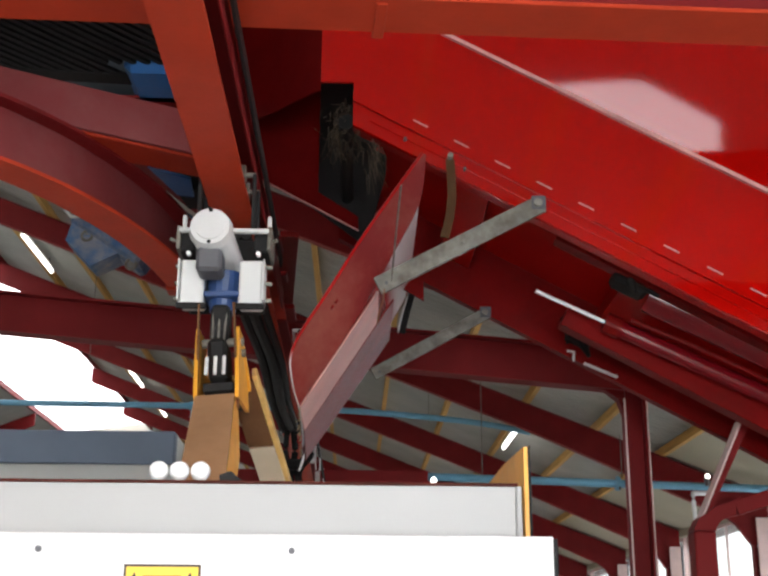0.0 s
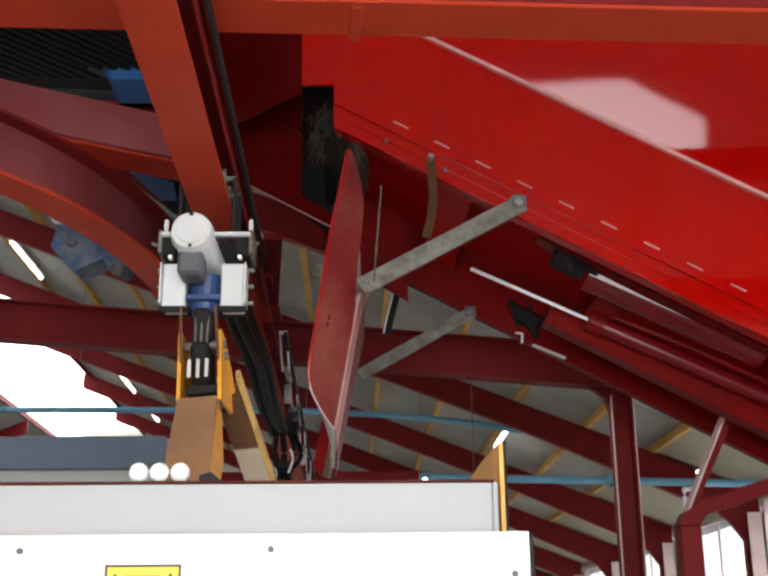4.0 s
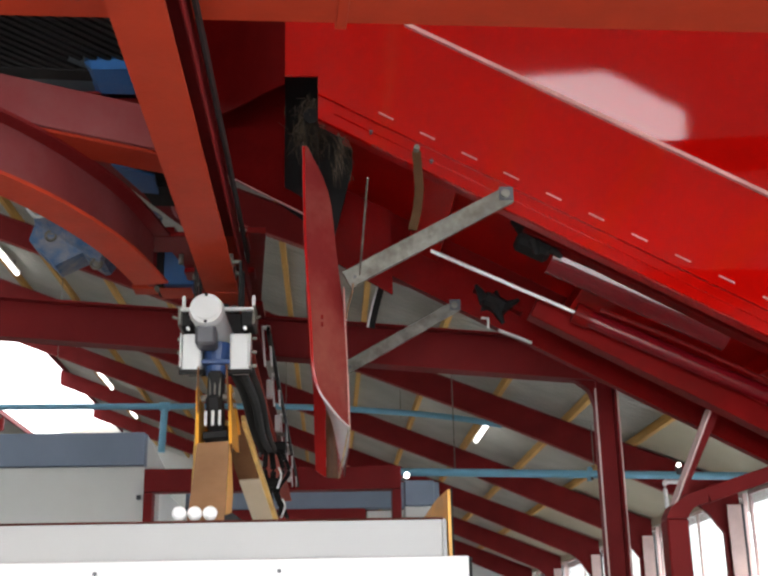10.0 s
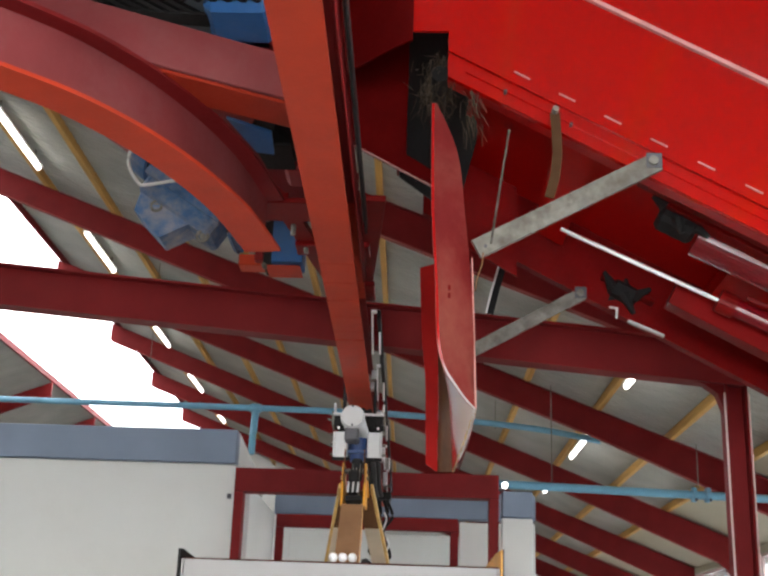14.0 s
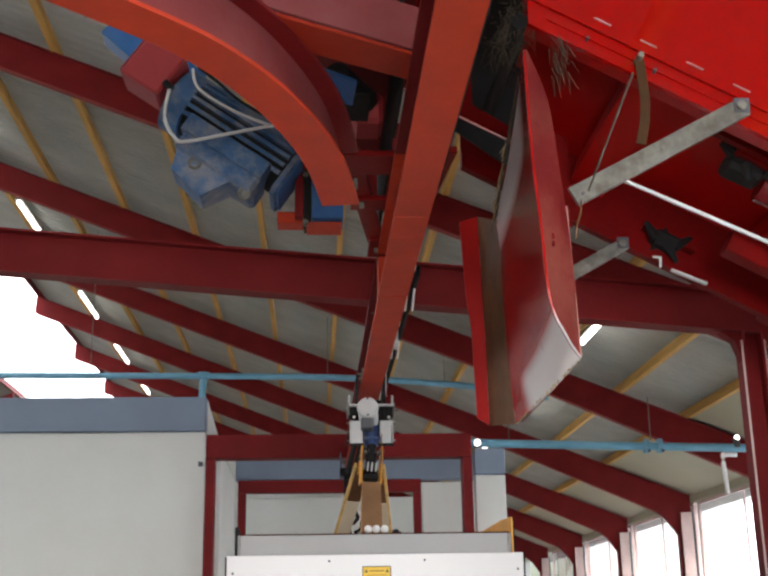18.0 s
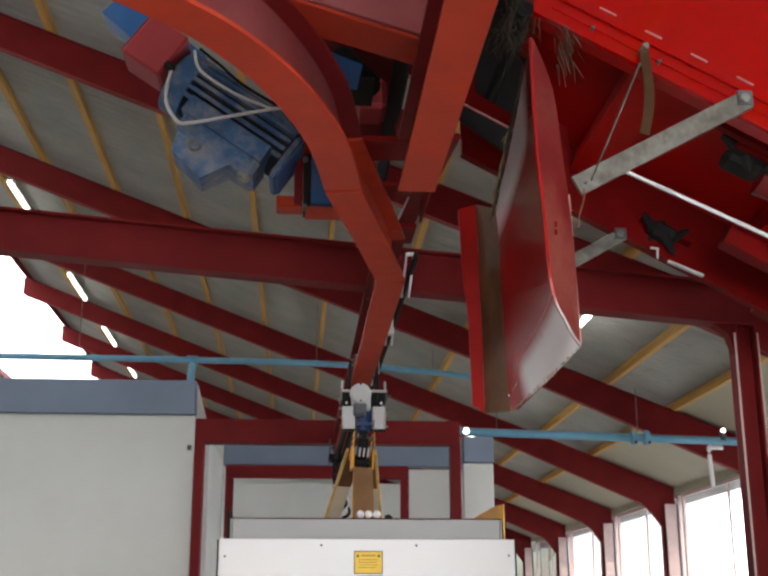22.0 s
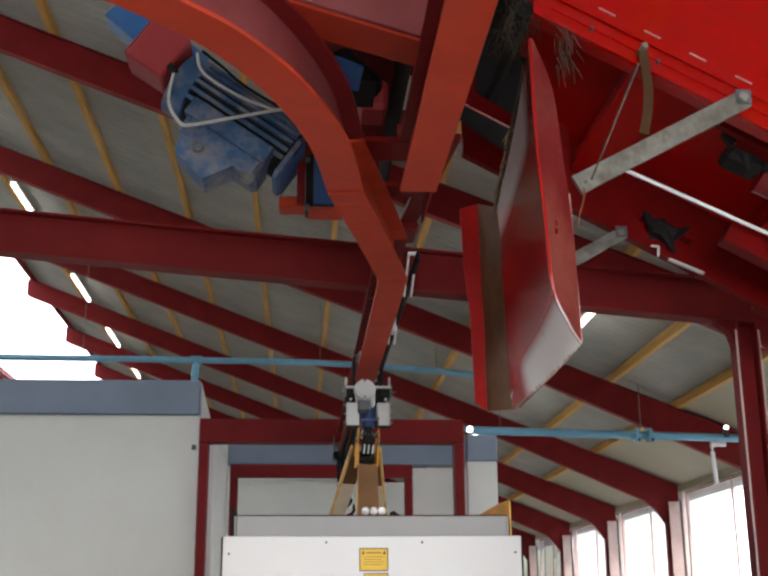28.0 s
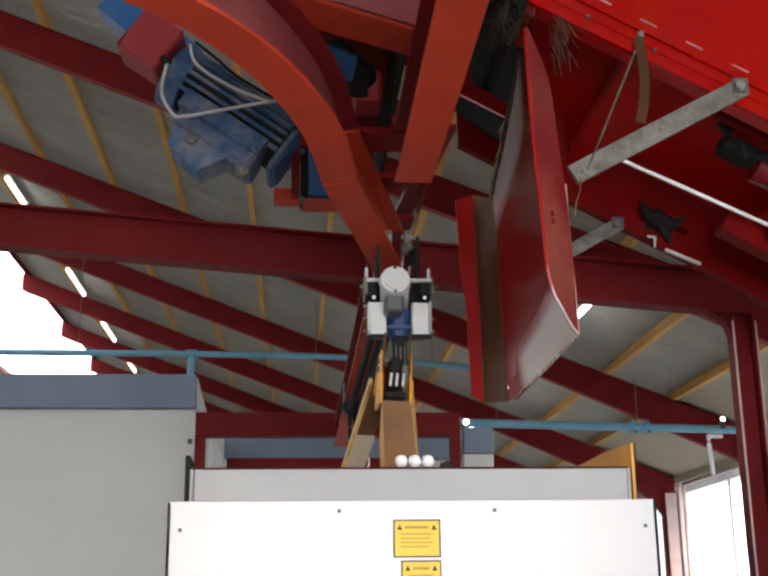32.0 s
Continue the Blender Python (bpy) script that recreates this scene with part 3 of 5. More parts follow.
def rail_run(name, path, web=STEEL):
    # Flange keeps the rail orange; darker web and top carry painted shade.
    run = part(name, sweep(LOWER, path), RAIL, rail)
    part("web", sweep(WEB, path), web, run, "rail web, darkened for shade")
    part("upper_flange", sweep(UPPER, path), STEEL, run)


rail = thing("monorail", (RX, 2.9, RZ), "orange-red painted steel monorail of the feeding wagon", "monorail")
rail_run("fixed_rail", [(RX, 2.92, RZ), (RX, 9.38, RZ)])
rail_run("near_straight_rail", [(RX, -6.1, RZ), (RX, 1.6, RZ)])
curve = [(-7.0, -2.9, RZ), (-2.6, -1.15, RZ), (-1.3, -0.55, RZ), (-0.68, -0.22, RZ), (-0.19, 0.18, RZ), (0.02, 0.43, RZ), (0.18, 0.74, RZ), (0.31, 1.14, RZ), (0.385, 1.6, RZ)]
rail_run("curved_rail", smooth_line(curve), HAZEWEB)
part("end_plate", box(0.6, 1.585, RZ + 0.242, 0.77, 1.6, RZ + 0.36, 0.002), STEEL, rail)
part("joint_plate", box(0.615, 2.925, RZ + 0.02, 0.675, 3.1, RZ + 0.22, 0.002), RAIL, rail)
# conductor strip with hangers along the right side of the rail
part("conductor_strip", bar((0.803, -6, 3.25), (0.803, 1.75, 3.25), 0.012, 0.05), BLACK, rail, "black conductor strip")
part("conductor_bar", bar((0.79, -6, 3.28), (0.79, 1.7, 3.28), 0.004, 0.012), GALV, rail, "bright conductor bar")
part("conductor_strip", bar((0.83, 3.0, 3.25), (0.83, 9.35, 3.25), 0.02, 0.05), BLACK, rail, "black conductor strip")
part("conductor_cover", bar((0.776, -6, 3.24), (0.776, 2.3, 3.24), 0.01, 0.1), STEEL, rail, "dark red cover strip")
for y in (3.12, 4.3, 5.7, 7.1, 8.4):
    bm = bar((0.79, y, 3.3), (0.79, y + 0.32, 3.15), 0.012, 0.02)
    bar((0.83, y, 3.3), (0.83, y + 0.32, 3.15), 0.012, 0.02, into=bm)
    bar((0.784, y, 3.3), (0.836, y, 3.3), 0.02, 0.02, into=bm)
    part("wire_loop", bm, PLASTIC, rail, "white bent bracket")
for y in (4.1, 5.3, 6.7, 8.0):
    part("clip", box(0.762, y, 3.1, 0.8, y + 0.07, 3.22), WHITEP, rail, "pale cable clip")
for y in (4.05, 5.6, 7.6):
    part("drop_bolt", rod((0.64, y, 3.3), (0.64, y, 3.36), 0.012, sides=8), GALV, rail)

switch = thing("rail_switch_tongue", (RX, 2.9, RZ), "orange-red bending switch rail of the monorail", "rail switch")
SEG, TLEN = 10, 1.29
tongue_parts = []
for k in range(SEG):
    y1, y0 = 2.9 - TLEN * k / SEG, 2.9 - TLEN * (k + 1) / SEG
    tongue_parts.append(part("tongue_piece", sweep(SECT, [(RX, y0 - 0.008, RZ + 0.0015 * (k % 2)), (RX, y1 + 0.008, RZ + 0.0015 * (k % 2))]), RAIL, switch))
switch_gantry = thing("switch_gantry", (0.5, 1.7, 3.34), "dark red steel guide plate above the switch rail", "rail guide")
part("guide_plate", box(0.34, 1.68, 3.335, 0.8, 1.9, 3.36), DARKRED, switch_gantry)
part("guide_plate", box(0.45, 2.2, 3.335, 0.8, 2.34, 3.36), DARKRED, switch_gantry)
part("hinge_plate", box(0.56, 2.78, 3.335, 0.81, 3.05, 3.36), DARKRED, switch_gantry)
part("tie", bar((0.42, 1.7, 3.375), (0.62, 3.0, 3.375), 0.09, 0.03), DARKRED, switch_gantry)
part("tie", bar((0.84, 1.7, 3.375), (0.74, 3.0, 3.375), 0.09, 0.03), DARKRED, switch_gantry)
part("cover_plate", prism([(-0.05, 0.98), (0.66, 0.98), (0.66, 2.7), (0.45, 2.7), (0.1, 1.7)], "z", 3.7, 3.712), STEEL, switch_gantry)
part("cover_rib", box(0.6, 1.0, 3.37, 0.612, 2.7, 3.698), BLACK, switch_gantry, "black vertical rib")
for x, y in ((0.36, 1.72), (0.46, 2.0), (0.5, 2.24), (0.6, 2.9)):
    part("bolt", rod((x, y, 3.31), (x, y, 3.36), 0.013, sides=6), GALV, switch_gantry)

# ---- gear motor of the switch, inclined, behind the curve ----
MD = Vector((0.826, 0.0, -0.563)).normalized()
MN = Vector((0.563, 0.0, 0.826))
M0 = Vector((-0.385, 2.733, 4.06))


def along(d, n=0.0, y=0.0):
    return M0 + MD * d + MN * n + Vector((0, y, 0))


motor = thing("gear_motor", tuple(along(0.35)), "dusty blue inclined gear motor with cooling fins", "gear motor")
# Black body paints the shade in the gaps between the fins.
part("body", rod(along(0.03), along(0.66), 0.15, sides=32), BLACK, motor, smooth=False)
part("end_shield", rod(along(-0.05), along(0.06), 0.175, 0.175, 32), BLUEMOTOR, motor)
part("end_shield", bar(along(0.655, -0.06), along(0.69, -0.06), 0.3, 0.26, bevel=0.03), BLUEMOTOR, motor, "square dusty end flange")
part("flange_edge", bar(along(0.691, -0.06), along(0.7, -0.06), 0.26, 0.22), BLUE2, motor, "bright blue flange face")
for k in range(14):
    a = radians(-30 + 16 * k)
    out = Vector((0, -1, 0)) * math.cos(a) + MN * math.sin(a)
    part("fin", bar(along(0.05) + out * 0.156, along(0.65) + out * 0.156, 0.02, 0.034, up=out, bevel=0), BLUEMOTOR, motor)
part("dust_cover", bar(along(0.12, -0.13, -0.1), along(0.6, -0.13, -0.1), 0.2, 0.1), BLUEMOTOR, motor)
part("mounting_beam", bar((-0.81, 2.97, 4.64), (-0.37, 2.97, 4.24), 0.16, 0.2), BLUE2, motor, "bright blue mounting beam")
part("terminal_box", bar(along(-0.3, 0.02, -0.12), along(-0.07, 0.02, -0.12), 0.22, 0.26, bevel=0.012), REDBOX, motor, "red terminal box")
part("box_lid", bar(along(-0.31, 0.02, -0.12), along(-0.303, 0.02, -0.12), 0.2, 0.24), REDBOX, motor, "red terminal box lid")
part("gearbox", bar(along(0.14, -0.21, -0.05), along(0.6, -0.2, -0.05), 0.26, 0.13, bevel=0.02), BLUEMOTOR, motor)
part("gearbox_foot", prism([(along(0.16, -0.26).x, along(0.16, -0.26).z), (along(0.2, -0.37).x, along(0.2, -0.37).z), (along(0.4, -0.41).x, along(0.4, -0.41).z), (along(0.48, -0.26).x, along(0.48, -0.26).z)], "y", 2.57, 2.77), BLUEMOTOR, motor)
for d, n in ((0.28, -0.285), (0.575, -0.275)):
    c = along(d, n, -0.16)
    pts = [c + Vector((0.027 * math.cos(2 * math.pi * k / 12), 0, 0.027 * math.sin(2 * math.pi * k / 12))) for k in range(13)]
    eye = part("lifting_eye", hose(pts, 0.009, 6), GALV, motor, "steel lifting eye")
    part("eye_bolt", rod(c + Vector((0, 0.0, 0)), c + Vector((0, 0.06, 0.03)), 0.016, sides=8), GALV, eye)
part("cable", hose([along(-0.03, -0.05, -0.25), along(0.05, -0.2, -0.26), along(0.16, -0.26, -0.26), along(0.22, -0.24, -0.27), along(0.36, -0.08, -0.25), along(0.47, 0.05, -0.23), along(0.52, 0.12, -0.2)], 0.009), CABLE, motor, "pale grey cable")
part("cable", hose([along(0.0, 0.1, -0.24), along(0.1, 0.02, -0.27), along(0.3, 0.03, -0.24), along(0.5, 0.08, -0.22)], 0.008), CABLE, motor, "pale grey cable")
part("cable", hose([along(0.0, 0.14, -0.2), along(0.14, 0.12, -0.22), along(0.3, 0.1, -0.22), along(0.55, 0.12, -0.2)], 0.008), BLACK, motor, "black cable")
part("cable_gland", rod(along(-0.07, -0.04, -0.25), along(-0.02, -0.05, -0.25), 0.018, sides=10), BLACK, motor)
part("hanger", bar((-0.68, 2.97, 4.56), (-0.68, 2.97, under(-0.68) + 0.3), 0.08, 0.08, up=(0, 1, 0)), STEEL, motor, "red hanger post")
actuator = thing("switch_actuator", (0.22, 2.85, 3.55), "red and blue switch actuator with a black clamp", "actuator")
part("arm", box(0.09, 2.8, 3.44, 0.22, 2.92, 3.5), RAIL, actuator)
part("arm_cheek", box(0.18, 2.75, 3.45, 0.224, 2.95, 3.76), STEEL, actuator)
part("block", box(0.226, 2.76, 3.43, 0.265, 2.94, 3.72), BLACK, actuator, "black clamp")
part("guide", box(0.267, 2.76, 3.45, 0.43, 2.94, 3.74), BLUE2, actuator, "blue guide housing")
part("guide_foot", box(0.24, 2.75, 3.425, 0.42, 2.95, 3.428), RAIL, actuator)
for z in (3.42, 3.68):
    part("bolt", rod((0.235, 2.73, z), (0.235, 2.77, z), 0.014, sides=8), GALV, actuator)

fan_motor = thing("finned_motor", (0.25, 0.7, 3.74), "large blue motor behind black louvres above the rails", "motor")
part("casing", box(0.22, 0.74, 3.7, 0.47, 1.05, 3.95, 0.03), BLUE2, fan_motor)
part("guard", prism([(-0.62, 0.2), (0.45, 0.2), (0.45, 0.73), (0.24, 0.92), (0.24, 1.3), (-0.62, 1.3)], "z", 3.745, 3.76), LOUVREBACK, fan_motor, "blue-grey louvre panel")
for k in range(22):
    x0 = -0.86 + 0.055 * k
    far = min(0.84, (0.43 - x0) / 0.67)
    if x0 + 0.67 * far > 0.24:
        far = min(far, 0.7)
    part("louvre", bar((x0, 0.22, 3.735), (x0 + 0.67 * far, 0.22 + 0.75 * far, 3.735), 0.02, 0.018, bevel=0), BLACK, fan_motor, "black louvre")
part("guard_rim", bar((-0.62, 0.8, 3.728), (0.25, 0.87, 3.728), 0.09, 0.012), BLACK, fan_motor, "black rim of the louvre panel")
part("support", box(0.05, 1.07, 3.6, 0.4, 1.2, 3.95), STEEL, fan_motor)
drive = thing("switch_drive", (0.36, 1.7, 3.55), "small blue switch drive with a dusty mauve housing", "switch drive")
part("cover", slab([(0.28, 1.1, 3.45), (0.36, 1.4, 3.45), (0.43, 1.42, 3.45), (0.44, 1.22, 3.45)], 0.012), BLUE2, drive, "blue sheet cover")
part("bracket", slab([(0.35, 1.36, 3.465), (0.38, 1.6, 3.465), (0.5, 1.6, 3.465), (0.5, 1.36, 3.465)], 0.012), BLACK, drive)
part("motor_drum", rod((0.36, 1.5, 3.6), (0.5, 1.72, 3.58), 0.07, sides=16), BLACK, drive, "black drive drum")
part("housing", box(0.44, 1.66, 3.48, 0.57, 1.86, 3.62, 0.02), REDBOX, drive, "dusty mauve housing")

# ---- feeding wagon and its trolley ----
WY = 0.38
trolley = thing("rail_trolley", (RX, WY, 2.9), "white rail trolley with a round motor hanging on the monorail", "trolley")
part("motor_housing", rod((RX - 0.03, WY - 0.08, 2.895), (RX - 0.01, WY + 0.2, 2.86), 0.068, sides=28), WHITEP, trolley, smooth=False)
cap = part("motor_cap", rod((RX - 0.031, WY - 0.115, 2.9), (RX - 0.03, WY - 0.08, 2.896), 0.066, 0.074, 32), WHITEP, trolley)
part("cap_rim", rod((RX - 0.031, WY - 0.122, 2.901), (RX - 0.031, WY - 0.112, 2.9), 0.05, 0.05, 32), WHITEP, cap)
for z in (2.958, 2.842):
    part("screw", rod((RX - 0.031, WY - 0.124, z), (RX - 0.031, WY - 0.1, z), 0.007, sides=8), BLACK, cap)
part("terminal_box", box(RX - 0.075, WY - 0.1, 2.75, RX + 0.01, WY + 0.02, 2.835, 0.012), DARKGREY, trolley, "dark grey terminal box")
part("gearbox", rod((RX - 0.0, WY + 0.1, 2.66), (RX - 0.0, WY + 0.1, 2.8), 0.045, 0.06, 16), NAVY, trolley, "blue gearbox")
part("gear_flange", box(RX - 0.06, WY + 0.03, 2.7, RX + 0.06, WY + 0.16, 2.72), NAVY, trolley, "blue gearbox flange")
for s in (-1, 1):
    part("side_plate", box(RX + s * 0.1 - 0.042, WY + 0.03, 2.67, RX + s * 0.1 + 0.038, WY + 0.12, 2.83, 0.006), WHITEP, trolley)
    part("side_lip", box(RX + s * 0.1 - 0.05, WY + 0.012, 2.652, RX + s * 0.1 + 0.05, WY + 0.028, 2.672, 0.002), BLACK, trolley, "black lower edge")
    part("wheel_block", box(RX + s * 0.13 - 0.03, WY + 0.06, 2.87, RX + s * 0.13 + 0.03, WY + 0.2, 2.95, 0.006), BLACK, trolley, "black bearing block")
    part("cheek", box(RX + s * 0.157 - 0.007, WY + 0.03, 2.87, RX + s * 0.157 + 0.007, WY + 0.2, 2.955, 0.003), GALV, trolley, "steel cheek plate")
    part("guide_post", box(RX + s * 0.15 - 0.007, WY + 0.1, 2.95, RX + s * 0.15 + 0.007, WY + 0.12, 3.02, 0.002), WHITEP, trolley)
    for k in (0.06, 0.22):
        part("wheel", rod((RX + s * 0.03, WY + k, 3.16), (RX + s * 0.062, WY + k, 3.16), 0.036, sides=18), GALV, trolley, "steel running wheel")
        part("wheel_arm", bar((RX + s * 0.095, WY + k, 2.95), (RX + s * 0.095, WY + k, 3.16), 0.014, 0.03, up=(0, 1, 0)), BLACK, trolley)
        part("axle", rod((RX + s * 0.06, WY + k, 3.16), (RX + s * 0.1, WY + k, 3.16), 0.01, sides=8), GALV, trolley)
    for z in (2.7, 2.76, 2.82):
        part("bolt", rod((RX + s * 0.168, WY + 0.08, z), (RX + s * 0.14, WY + 0.08, z), 0.008, sides=6), GALV, trolley)
part("cross_bar", box(RX - 0.155, WY + 0.02, 2.93, RX + 0.155, WY + 0.045, 2.945, 0.004), WHITEP, trolley)
# Added black sheet; fills the see-through gap with painted shade.
part("back_plate", box(RX - 0.135, WY + 0.21, 2.69, RX + 0.135, WY + 0.225, 2.97, 0.004), BLACK, trolley, "black sheet added to fill the dark behind the side plates")
for sx in (-1, 1):
    part("roller", rod((RX + sx * 0.12, WY + 0.05, 2.855), (RX + sx * 0.12, WY + 0.03, 2.855), 0.008, sides=12), PLASTIC, trolley, "white guide roller")
    part("plate_fold", box(RX + sx * 0.144 - 0.004, WY + 0.0, 2.68, RX + sx * 0.144 + 0.002, WY + 0.1, 2.825, 0.001), WHITEP, trolley)
    part("grease_nipple", rod((RX + sx * 0.168, WY + 0.04, 2.9), (RX + sx * 0.185, WY + 0.03, 2.905), 0.007, sides=8), GALV, trolley)
part("hoist_block", box(RX - 0.032, WY + 0.02, 2.54, RX + 0.032, WY + 0.12, 2.67, 0.012), BLACK, trolley, "black hoist block")
for s in (-0.022, 0.0, 0.022):
    part("hoist_strap", bar((RX + s, WY + 0.03, 2.66), (RX + s * 0.8, WY + 0.0, 2.44), 0.007, 0.008, up=(0, 1, 0)), GALV, trolley, "grey strap")

TRAIL = 4.25
# Supply cables, laid close under the rail to darken its shaded underside too.
for dx, sag, rad in ((-0.045, 0.03, 0.026), (0.012, 0.06, 0.028), (0.055, 0.04, 0.02)):
    part("supply_cable", hose([(RX + dx, WY + 0.24, 3.0), (RX + dx, WY + 1.2, 3.03 - sag), (RX + dx + 0.01, WY + 2.2, 3.035 - 0.5 * sag), (RX + dx, WY + 3.2, 3.03 - sag), (RX + dx, WY + TRAIL - 0.12, 3.03)], rad), BLACK, trolley, "black supply cable under the rail")
TY = WY + TRAIL
cable_trolley = thing("cable_trolley", (RX, TY, 2.9), "black cable trolley with looped hoses trailing on the monorail", "cable trolley")
part("wheel_frame", box(RX - 0.11, TY - 0.1, 2.99, RX + 0.11, TY + 0.1, 3.06, 0.01), BLACK, cable_trolley)
for sx in (-1, 1):
    part("cheek", box(RX + sx * 0.1 - 0.006, TY - 0.09, 2.97, RX + sx * 0.1 + 0.006, TY + 0.09, 3.22, 0.003), DARKGREY, cable_trolley)
    for k in (-0.05, 0.05):
        part("wheel", rod((RX + sx * 0.03, TY + k, 3.13), (RX + sx * 0.06, TY + k, 3.13), 0.034, sides=16), GALV, cable_trolley)
        part("axle", rod((RX + sx * 0.055, TY + k, 3.13), (RX + sx * 0.1, TY + k, 3.13), 0.009, sides=8), GALV, cable_trolley)
for dx, dy, low, rad in ((-0.05, -0.05, 2.52, 0.02), (-0.01, 0.03, 2.44, 0.024), (0.04, -0.02, 2.56, 0.018), (0.07, 0.05, 2.48, 0.016)):
    part("hose", hose([(RX + dx, TY + dy, 2.99), (RX + dx * 1.5 + 0.02, TY + dy - 0.03, 2.84), (RX + dx * 0.7 - 0.01, TY + dy + 0.02, 2.7), (RX + dx * 1.6, TY + dy, low), (RX + dx * 0.6, TY + dy + 0.05, low - 0.06)], rad), BLACK, cable_trolley, "black supply hose")
for x, z, h in ((0.05, 2.86, 0.16), (-0.06, 2.74, 0.12), (0.08, 2.62, 0.14), (-0.02, 2.55, 0.1)):
    part("clamp", hose([(RX + x, TY - 0.09, z), (RX + x + 0.02, TY - 0.1, z - h * 0.4), (RX + x - 0.01, TY - 0.09, z - h)], 0.008, 6), PLASTIC, cable_trolley, "white cable clamp")
part("cable_saddle", box(RX - 0.06, TY - 0.06, 2.72, RX + 0.06, TY + 0.06, 2.79, 0.02), BLACK, cable_trolley)

wagon = thing("feeding_wagon", (RX, WY, 1.8), "white hanging feeding wagon with a grey skirt and yellow label", "feeding wagon")
LIDZ, HALF, LONG = 1.8, 0.825, 1.25
SK = LIDZ + 0.115
part("body", box(RX - HALF, WY - LONG + 0.012, 0.78, RX + HALF, WY + LONG, LIDZ - 0.004, 0.012), WHITEBOX, wagon)
front = part("front_panel", box(RX - HALF, WY - LONG, 0.8, RX + HALF, WY - LONG + 0.01, LIDZ, 0.003), WHITEBOX, wagon)
part("corner_strip", box(RX - HALF - 0.008, WY - LONG - 0.004, 0.8, RX - HALF - 0.001, WY - LONG + 0.02, LIDZ - 0.005, 0.001), BLACK, wagon, "black rubber corner strip")
part("corner_strip", box(RX + HALF + 0.001, WY - LONG - 0.004, 0.8, RX + HALF + 0.008, WY - LONG + 0.02, LIDZ - 0.005, 0.001), BLACK, wagon, "black rubber corner strip")
for x, z in ((-0.79, -0.095), (-0.26, -0.035), (0.27, -0.035), (0.79, -0.09), (-0.5, -0.4), (0.5, -0.4)):
    part("bolt", rod((RX + x, WY - LONG - 0.006, LIDZ + z), (RX + x, WY - LONG + 0.004, LIDZ + z), 0.007, sides=8), DARKGREY, wagon)
for y0 in (WY - LONG + 0.06, WY + LONG - 0.075):
    part("skirt_end", box(RX - HALF + 0.07, y0, LIDZ - 0.002, RX + HALF - 0.07, y0 + 0.015, SK, 0.003), RIM, wagon, "pale grey sheet skirt")
for x in (RX - HALF + 0.055, RX + HALF - 0.069):
    part("skirt_side", box(x, WY - LONG + 0.06, LIDZ - 0.002, x + 0.013, WY + LONG - 0.06, SK, 0.003), RIM, wagon, "pale grey sheet skirt")
part("skirt_lip", box(RX - HALF + 0.065, WY - LONG + 0.052, SK - 0.002, RX + HALF - 0.065, WY - LONG + 0.084, SK + 0.004, 0.001), LIPRUST, wagon, "rusty dark red upper edge")
part("skirt_lip", box(RX - HALF + 0.065, WY + LONG - 0.084, SK - 0.002, RX + HALF - 0.065, WY + LONG - 0.052, SK + 0.004, 0.001), LIPRUST, wagon, "rusty dark red upper edge")
part("side_guard", prism([(WY - LONG + 0.05, LIDZ - 0.005), (WY - LONG + 0.05, SK + 0.085), (WY - LONG + 0.4, SK + 0.1), (WY + 0.6, SK + 0.1), (WY + 0.75, SK - 0.01), (WY + 0.75, LIDZ - 0.005)], "x", RX + HALF - 0.052, RX + HALF - 0.04), YELLOW, wagon, "yellow side guard plate")
part("side_guard", prism([(WY - LONG + 0.05, LIDZ - 0.005), (WY - LONG + 0.05, SK + 0.045), (WY - LONG + 0.12, SK + 0.05), (WY - 0.35, SK + 0.02), (WY - 0.2, LIDZ - 0.005)], "x", RX - HALF + 0.04, RX - HALF + 0.052), BLACK, wagon, "black rubber side guard")
part("guard_edge", box(RX + HALF - 0.043, WY - LONG + 0.046, LIDZ - 0.005, RX + HALF - 0.037, WY - LONG + 0.049, SK + 0.088, 0.001), BLACK, wagon)
for k in range(3):
    b = bmesh.new()
    bmesh.ops.create_uvsphere(b, u_segments=16, v_segments=10, radius=0.0225, matrix=Matrix.Translation((RX - 0.037 + 0.0465 * k, WY - LONG + 0.1, SK + 0.03)))
    ball = part("float_ball", b, PLASTIC, wagon, "white plastic ball knob", smooth=True)
    part("ball_stem", rod((RX - 0.037 + 0.0465 * k, WY - LONG + 0.1, SK + 0.004), (RX - 0.037 + 0.0465 * k, WY - LONG + 0.1, SK + 0.03), 0.006, sides=8), GALV, ball)
    b = bmesh.new()
    bmesh.ops.create_uvsphere(b, u_segments=12, v_segments=8, radius=0.022, matrix=Matrix.Translation((RX - 0.73 + 0.06 * k, WY + LONG - 0.1, SK + 0.03)))
    part("float_ball", b, PLASTIC, wagon, "white plastic ball knob", smooth=True)
part("catch", prism([(RX + 0.1, SK), (RX + 0.1, SK + 0.022), (RX + 0.125, SK + 0.03), (RX + 0.15, SK + 0.01), (RX + 0.15, SK)], "y", WY - LONG + 0.088, WY - LONG + 0.11), BLACK, wagon, "black catch beside the knobs")
part("ball_bar", box(RX - 0.07, WY - LONG + 0.085, SK - 0.004, RX + 0.09, WY - LONG + 0.115, SK + 0.008), GALV, wagon)
